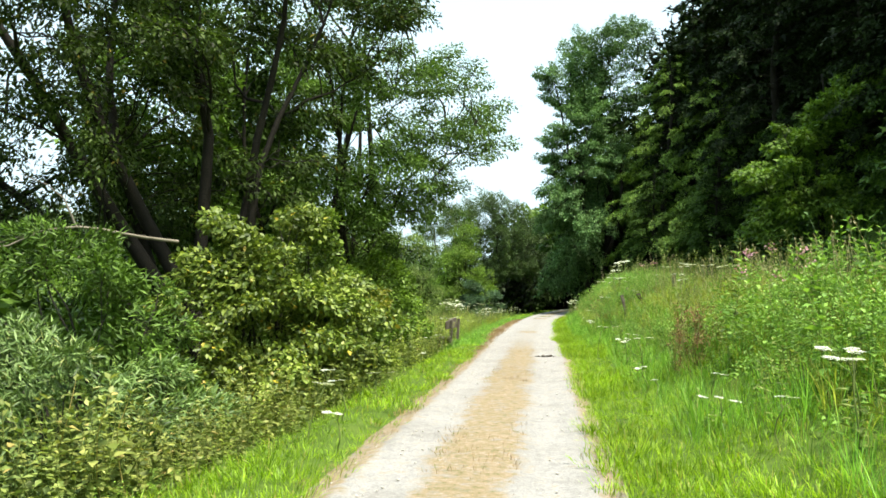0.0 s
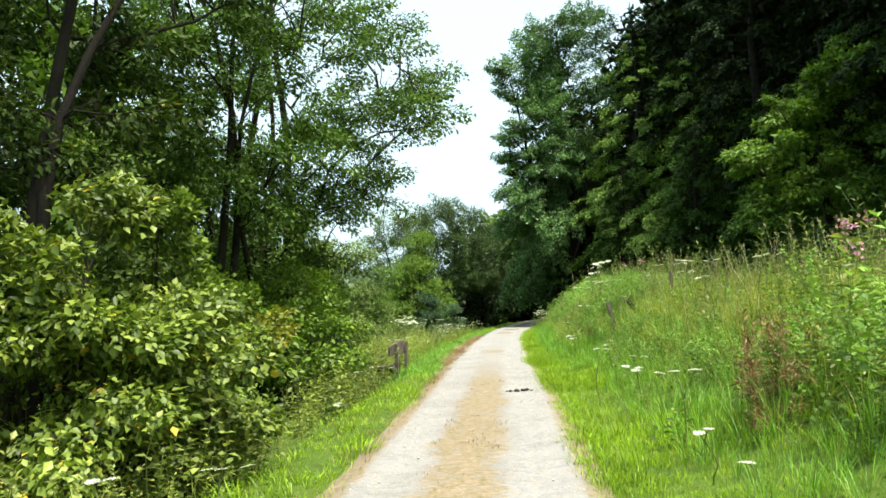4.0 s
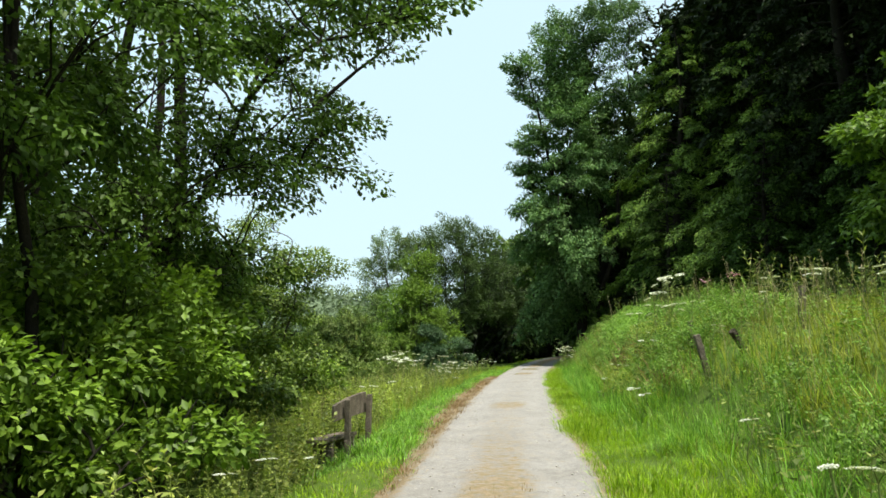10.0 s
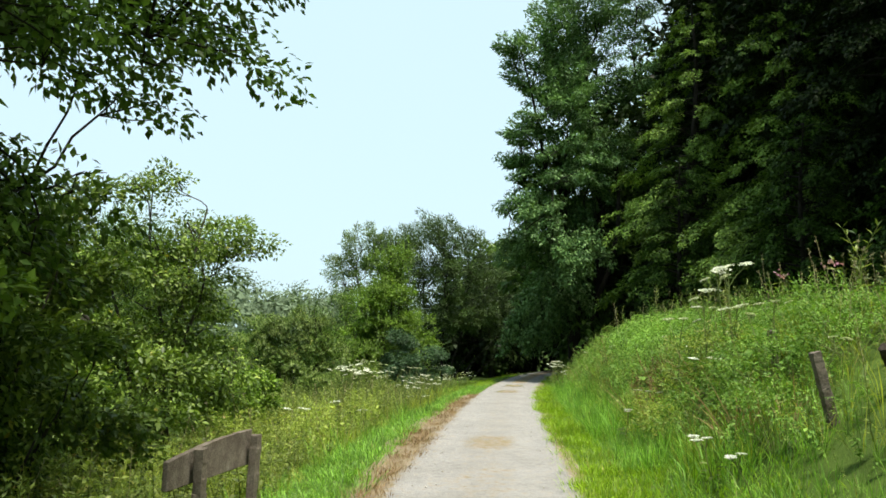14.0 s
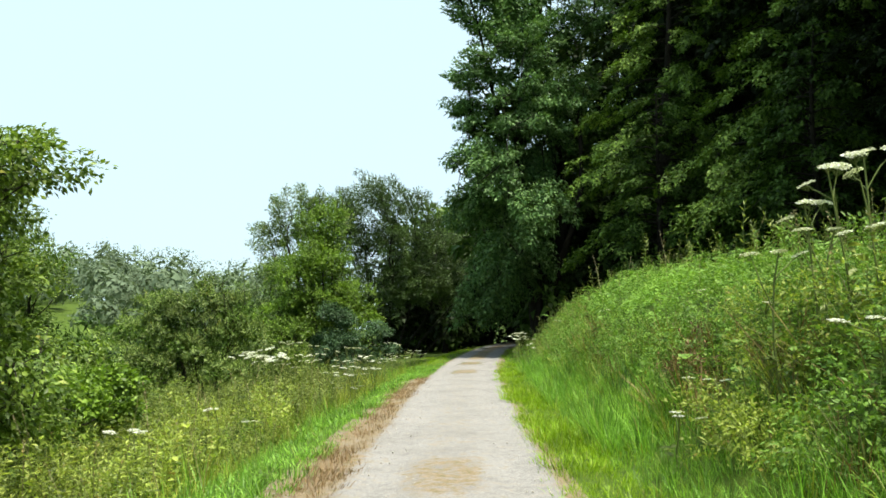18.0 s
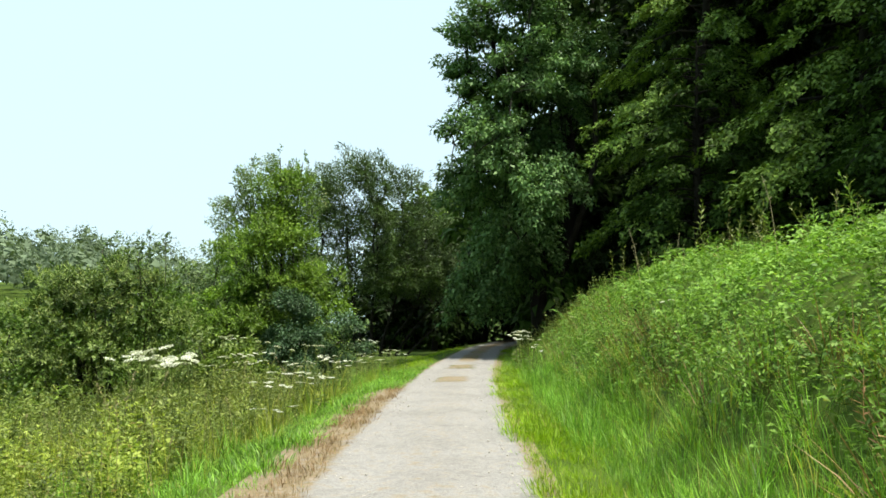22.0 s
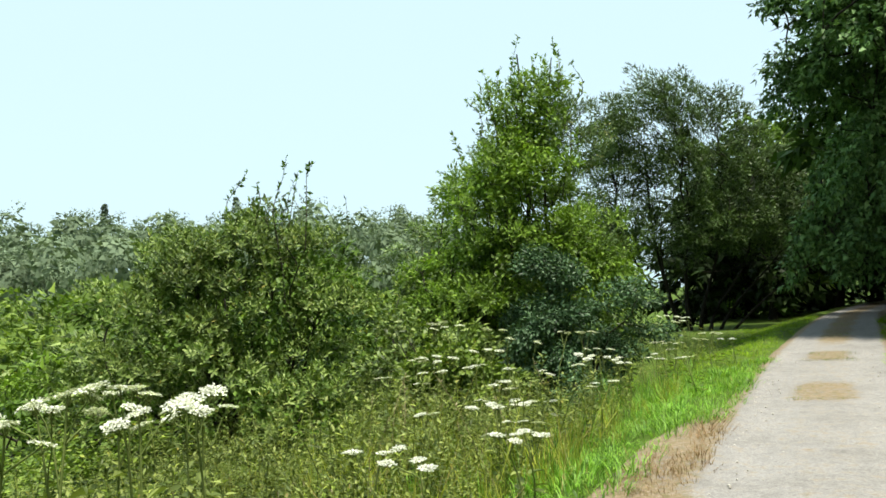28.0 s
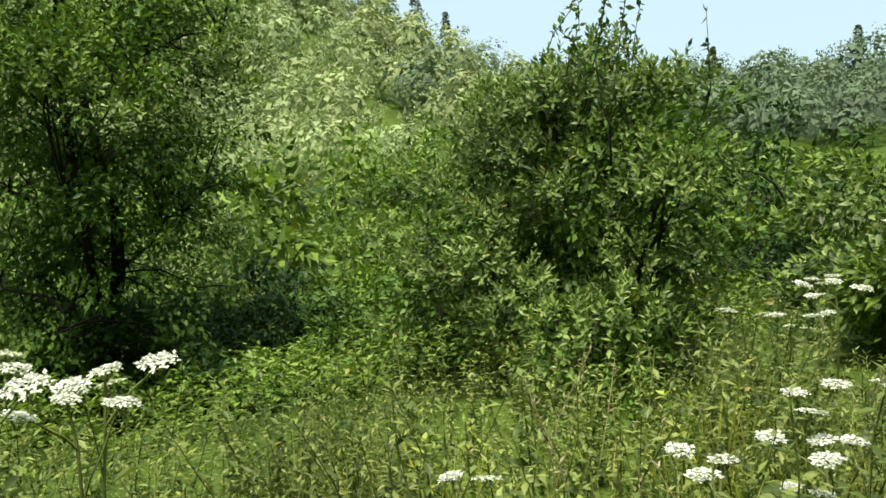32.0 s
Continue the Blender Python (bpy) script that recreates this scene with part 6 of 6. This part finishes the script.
# ---- hogweed: tall stalks with white flower heads ----
def umbel_mesh(rng, rays, florets, name):
    pts, ways = [], []
    for i in range(rays):
        a, r = i * 2.399, 0.5 * math.sqrt((i + 0.5) / rays)
        c = V(math.cos(a) * r, math.sin(a) * r, 0.08 * (1 - 4 * r * r))
        b = rng.uniform(0, 6.28, florets)
        pts.append(c + np.stack([np.cos(b), np.sin(b), np.zeros(florets)], 1) * 0.05 * rng.random((florets, 1)) + rng.normal(0, 0.012, (florets, 3)) + rng.normal(0, 0.004, (florets, 3)) * [0, 0, 1])
        ways.append(np.stack([np.cos(b), np.sin(b), rng.normal(0.1, 0.25, florets)], 1))
    pts, ways = np.concatenate(pts), np.concatenate(ways)
    v, f = leaves(rng, pts, ways, rng.normal(0, 0.2, (len(pts), 3)) + [0, 0, 1], rng.uniform(0.09, 0.15, len(pts)), 0.85)
    return raw_mesh(name, v, [f], PETAL_WHITE)


def spokes_mesh(rng, rays):
    out = []
    for i in range(rays):
        a, r = i * 2.399, 0.47 * math.sqrt((i + 0.5) / rays)
        out.append(tube(np.array([[0, 0, -0.32], [math.cos(a) * r, math.sin(a) * r, 0.06 * (1 - 4 * r * r)]]), [0.012, 0.008], 3))
    return raw_mesh("ray_frame", *join(out), STEM_GREEN)


UMBELS = [umbel_mesh(rngh, 22, 10, "flower_head"), umbel_mesh(rngh, 18, 10, "flower_head")]
RAYS = spokes_mesh(rngh, 12)


def hogweed(label, height, heads, head_size, seed, leafy=True):
    rng = np.random.default_rng(seed)
    ob = thing("hogweed", label, "wildflower", (0, 0, 0), "hogweed beside the track")
    path = bend(rng, V(0, 0, -0.05), V(rng.uniform(-0.08, 0.08), rng.uniform(-0.08, 0.08), height), 6, 0, 0.03)
    mpart("stalk", *join([tube(path, np.linspace(0.011, 0.006, 6), 6)]), STEM_GREEN, ob, smooth=True)
    for i in range(heads):
        a = i * 2.3 + rng.uniform(-0.4, 0.4)
        out = 0 if i == 0 else head_size * rng.uniform(1.0, 1.9)
        top = path[-1] + V(math.cos(a) * out, math.sin(a) * out, 0 if i == 0 else rng.uniform(-0.2, 0.08))
        if i:
            mpart("side_stalk", *join([tube(bend(rng, path[3 + i % 2], top, 5, 0.0, 0.04), np.linspace(0.006, 0.004, 5), 4)]), STEM_GREEN, ob)
        size = head_size * rng.uniform(0.75, 1.15)
        head = new("flower_head", UMBELS[i % 2])
        head.parent = ob
        head.matrix_basis = Matrix.LocRotScale(Vector(top), Euler((rng.uniform(-0.25, 0.25), rng.uniform(-0.25, 0.25), a)), Vector((size, size, size)))
        ray = new("ray_frame", RAYS)
        ray.parent = head
    if leafy:
        k = 14
        z = rng.uniform(0.1, 0.6, k) * height
        b = rng.uniform(0, 6.28, k)
        pos = np.stack([np.cos(b) * 0.05, np.sin(b) * 0.05, z], 1)
        v, f = leaves(rng, pos, np.stack([np.cos(b), np.sin(b), rng.uniform(-0.2, 0.6, k)], 1), rng.normal(0, 0.3, (k, 3)) + [0, 0, 1], rng.uniform(0.09, 0.16, k), 0.5, fine=True)
        mpart("leafage", v, [f], LEAF_HERB, ob, kind="stuff")
    return ob


hog = [hogweed("tall hogweed with a spray of broad white flower heads", 1.0, 4, 0.16, 1), hogweed("hogweed with several flat white flower heads", 1.0, 3, 0.13, 2), hogweed("slender hogweed with one white flower head", 1.0, 2, 0.11, 3, False)]
spots = [(0, 0.45, 45.8, 0.9), (0, 0.3, 45.4, 1.05), (0, 0.8, 44.85, 0.92), (0, 0.57, 44.3, 1.1), (0, 0.95, 45.3, 0.95), (1, 0.15, 44.7, 1.0), (1, 0.6, 45.55, 0.85), (1, 0.1, 45.2, 1.0), (0, 0.35, 44.0, 1.0),
         (1, 2.65, 48.6, 0.5), (1, 2.75, 49.0, 0.42), (2, 2.5, 48.3, 0.3), (2, 3.0, 47.4, 0.35), (1, 0.5, 51.75, 0.68), (1, 1.29, 50.46, 0.62), (1, 1.34, 52.6, 0.5), (1, 0.51, 50.5, 0.55), (2, 1.74, 50.4, 0.25), (1, 0.9, 51.2, 0.78), (2, 0.8, 50.9, 0.42), (2, 2.5, 42.6, 0.35), (2, 2.2, 43.2, 0.3), (2, 2.75, 43.6, 0.3),
         (1, 0.3, 53.6, 1.15), (1, 0.7, 53.2, 1.1), (1, 1.4, 52.7, 0.75), (2, 1.7, 52.9, 0.9), (1, 1.1, 53.9, 1.0), (2, 1.9, 53.6, 0.8), (2, 2.3, 54.4, 0.9), (1, 2.6, 55.0, 0.85), (2, 3.0, 55.8, 0.8), (1, 3.3, 56.6, 0.9), (2, 3.6, 57.4, 0.8), (1, 2.9, 54.2, 0.6), (2, 3.8, 58.6, 0.8), (1, 4.2, 59.5, 0.8), (2, 1.6, 51.6, 0.6), (2, 2.1, 50.9, 0.6), (2, 1.3, 50.6, 0.75), (1, 4.0, 60.5, 0.9), (2, 4.6, 61.5, 0.8),
         (1, 8.6, 55.8, 1.1), (1, 8.8, 56.4, 1.1), (1, 9.0, 57.2, 1.15), (2, 9.3, 57.8, 1.1), (1, 9.5, 58.8, 1.1), (1, 8.5, 55.0, 1.0), (1, 8.9, 56.9, 1.2), (1, 8.7, 54.4, 0.9), (2, 9.0, 55.0, 0.6), (1, 9.9, 60.0, 0.8), (2, 8.6, 53.5, 0.7), (1, 10.2, 61.5, 0.8), (2, 8.3, 51.0, 0.6), (1, 8.9, 50.5, 0.7),
         (0, 6.82, 31.66, 1.55), (0, 6.95, 32.3, 1.5), (0, 6.65, 32.35, 1.5), (1, 6.6, 32.0, 1.2), (1, 6.26, 32.2, 1.4), (0, 6.6, 31.2, 1.1), (1, 6.0, 33.2, 0.6), (2, 6.8, 33.6, 0.6), (1, 6.2, 30.8, 0.75), (1, 5.6, 33.0, 0.55), (2, 7.2, 35.6, 0.6), (2, 7.6, 41.0, 0.7),
         (0, 8.2, 27.6, 0.95), (0, 8.5, 28.4, 0.95), (1, 7.7, 28.9, 0.85), (1, 8.8, 27.0, 0.9), (2, 7.2, 27.6, 0.7), (2, 6.4, 28.2, 0.7), (1, 5.2, 28.3, 0.55), (2, 5.0, 27.0, 0.6), (1, 6.9, 30.2, 0.8),
         (1, 4.3, 19.5, 0.55), (1, 3.95, 17.7, 0.55), (1, 3.4, 14.25, 0.8), (2, 3.47, 18.2, 0.9), (2, 3.1, 12.6, 0.5), (2, 3.0, 11.4, 0.4), (1, 2.95, 9.0, 0.4), (2, 3.3, 10.2, 0.45), (1, 3.2, 6.4, 0.75), (1, 3.45, 6.9, 0.7), (2, 3.0, 7.4, 0.5), (1, 6.4, 18.5, 0.9), (2, 6.0, 20.0, 0.9), (1, 6.6, 22.5, 0.9), (2, 4.6, 22.0, 0.6),
         (2, 0.35, 22.8, 0.4), (2, 0.0, 22.4, 0.45), (2, -0.3, 21.8, 0.4), (1, -1.5, 9.4, 0.55), (2, -1.2, 10.2, 0.5), (2, -1.6, 11.4, 0.5), (2, -1.0, 8.2, 0.4), (1, -0.9, 12.2, 0.4), (2, -0.4, 16.6, 0.4), (1, 0.2, 35.0, 0.5), (2, 0.8, 37.4, 0.5), (2, 1.3, 36.8, 0.35)]
for _ in range(26):
    y = rngh.uniform(45.5, 58)
    spots.append((2 if rngh.random() < 0.6 else 1, float(centre_x(y)) - rngh.uniform(1.7, 3.4), y, rngh.uniform(0.4, 0.65)))
for k, (which, x, y, h) in enumerate(spots):
    z = float(ground_z(x, y))
    h = h - min(z, 0) if x < centre_x(y) else h
    m = pose(x, y, z, rngh.uniform(-6, 6), rngh.uniform(-6, 6), rngh.uniform(0, 360))
    twin = copy_thing(hog[which], m)
    twin.scale = (0.75 + 0.25 * h, 0.75 + 0.25 * h, h)
for ob in hog:
    for o in (*ob.children_recursive, ob):
        bpy.data.objects.remove(o)


# ---- balsam with pink flowers on the bank ----
def balsam(at, height, seed):
    rng = np.random.default_rng(seed)
    x, y = at
    ob = thing("balsam", "tall balsam with pink flowers above the bank", "wildflower", (x, y, float(ground_z(x, y)) - 0.02), "balsam on the bank")
    tv, tf = herb_template(rng, 9, 0.17, 0.32, 0.3, 0.15, True)
    mpart("leafy_stalk", tv * height, tf, LEAF_HERB, ob)
    n = 16
    p = V(0, 0, height) + tv[9] * [1, 1, 0] + rng.normal(0, 0.05, (n, 3))
    v, f = leaves(rng, p, rng.normal(0, 1, (n, 3)), rng.normal(0, 1, (n, 3)), rng.uniform(0.035, 0.06, n), 0.9)
    mpart("blossom", v, [f], PETAL_PINK, ob)


for k, (x, y, h) in enumerate(((5.3, 14.3, 1.25), (4.75, 13.2, 1.2), (5.0, 13.7, 1.35), (5.7, 13.0, 1.0), (5.9, 14.8, 1.1), (4.9, 12.2, 0.95), (5.4, 12.0, 0.9), (7.8, 30.6, 1.0), (7.6, 31.8, 0.9))):
    balsam((x, y), h, 300 + k)


# ---- old bench, posts, clods ----
def timber(sx, sy, sz, seed, wear=0.006, arch=0.0):
    """A weathered, slightly warped board or post, its foot at the origin."""
    rng = np.random.default_rng(seed)
    bm = bmesh.new()
    bmesh.ops.create_cube(bm, size=1)
    bmesh.ops.subdivide_edges(bm, edges=[e for e in bm.edges if abs((e.verts[0].co - e.verts[1].co)[0 if sx >= max(sy, sz) else 2]) > 0.5], cuts=8)
    for v in bm.verts:
        v.co = Vector((v.co.x * sx, v.co.y * sy, (v.co.z + 0.5) * sz))
    if arch:
        for v in bm.verts:
            if v.co.z > sz * 0.5:
                v.co.z -= arch * (0.5 - v.co.x / sx) ** 2
    bmesh.ops.bevel(bm, geom=list(bm.edges), offset=0.006, segments=1, affect="EDGES", clamp_overlap=True)
    for v in bm.verts:
        v.co += Vector(rng.normal(0, wear, 3) * 0.5)
    return bm


bench = thing("wooden_bench", "old weathered grey wooden bench half sunk in weeds, facing the valley", "bench", (0.29, 27.45, float(ground_z(0.29, 27.45)), 0, 0, 78))
for x, lean in ((-0.40, -3), (0.74, 1)):
    post = part("post", timber(0.10, 0.085, 1.12, 15 + int(x * 10)), OLD_WOOD, bench)
    post.matrix_basis = pose(x, -0.065, -0.22, 2, lean, 0)
rest = part("backrest", timber(1.74, 0.05, 0.34, 8, 0.004, 0.11), OLD_WOOD, bench, "weathered board with an arched upper edge")
rest.matrix_basis = pose(0.0, 0.006, 0.60)
for k, y in enumerate((0.16, 0.33)):
    plank = part("seat_plank", timber(1.62, 0.15, 0.05, 9 + k), OLD_WOOD, bench)
    plank.matrix_basis = pose(-0.16, y, 0.27, 0, 2.0, 0)
for x in (-0.62, 0.5):
    leg = part("leg", timber(0.1, 0.30, 0.46, 12), OLD_WOOD, bench)
    leg.matrix_basis = pose(x, 0.24, -0.2)

for k, (x, y, h, rx, ry) in enumerate(((6.2, 27.7, 0.82, 4, -15), (7.6, 27.3, 0.8, 0, 4), (6.8, 30.2, 0.6, -4, -6))):
    p = thing("fence_post", "split grey wooden fence post leaning in the grass", "post", (x, y, float(ground_z(x, y)) - 0.1, rx, ry, 20 * k), "old fence posts")
    part("shaft", timber(0.095, 0.08, h, 20 + k, 0.006), OLD_WOOD, p)
fallen = thing("fence_post", "dark broken fence post fallen against the bank", "post", (6.75, 27.5, float(ground_z(6.75, 27.5)) - 0.05, 10, -50, 30), "old fence posts")
part("shaft", timber(0.09, 0.08, 0.6, 25, 0.012), CLOD, fallen)


def clod(at, size, seed):
    rng = np.random.default_rng(seed)
    bm = bmesh.new()
    for _ in range(3):
        c = Vector(rng.normal(0, 0.35, 3)) * size
        c.z = abs(c.z) * 0.4 + size * 0.2
        made = bmesh.ops.create_icosphere(bm, subdivisions=2, radius=size * rng.uniform(0.3, 0.55))
        for v in made["verts"]:
            v.co = Vector((v.co.x * 1.3, v.co.y, v.co.z * 0.7)) * (0.8 + 0.5 * noise.noise(v.co * 14 / max(size * 8, 0.3) + Vector((seed, 0, 0)))) + c
    me = bpy.data.meshes.new("earth_clod")
    bm.to_mesh(me)
    bm.free()
    me.materials.append(CLOD)
    ob = new("earth_clod", me)
    ob.matrix_basis = pose(*at)
    return tagged(ob, "dark crumbled clod of earth lying on the gravel", "clod", "clods on the track")


for k, (x, y, s) in enumerate(((2.60, 20.95, 0.12), (2.47, 20.9, 0.08), (2.76, 21.05, 0.09), (2.38, 20.88, 0.05), (2.68, 21.2, 0.05), (2.86, 21.0, 0.05))):
    clod((x, y, 0.01), s, 40 + k)

# loose stones on the gravel
pb = bmesh.new()
bmesh.ops.create_icosphere(pb, subdivisions=1, radius=1.0)
pv, pf = np.array([v.co[:] for v in pb.verts]) * [1, 0.8, 0.55], [np.array([[v.index for v in f.verts] for f in pb.faces])]
pb.free()
n = 1400
y = rngh.uniform(3, 60, n)
lat = np.where(rngh.random(n) < 0.55, rngh.choice([-1, 1], n) * rngh.normal(0.98, 0.12, n), rngh.uniform(-0.95, 0.95, n))
pos = np.stack([centre_x(y) + lat, y, np.full(n, 0.018) - 0.05 * smooth01((np.abs(lat) - 1.02) / 0.28)], 1)
v, f = scatter((pv, pf), pos, rngh.uniform(0, 6.28, n), rngh.uniform(0.006, 0.02, n))
tagged(new("gravel_stones", raw_mesh("gravel_stones", v, f, PEBBLE)), "loose pale stones on the track", "gravel", kind="stuff")
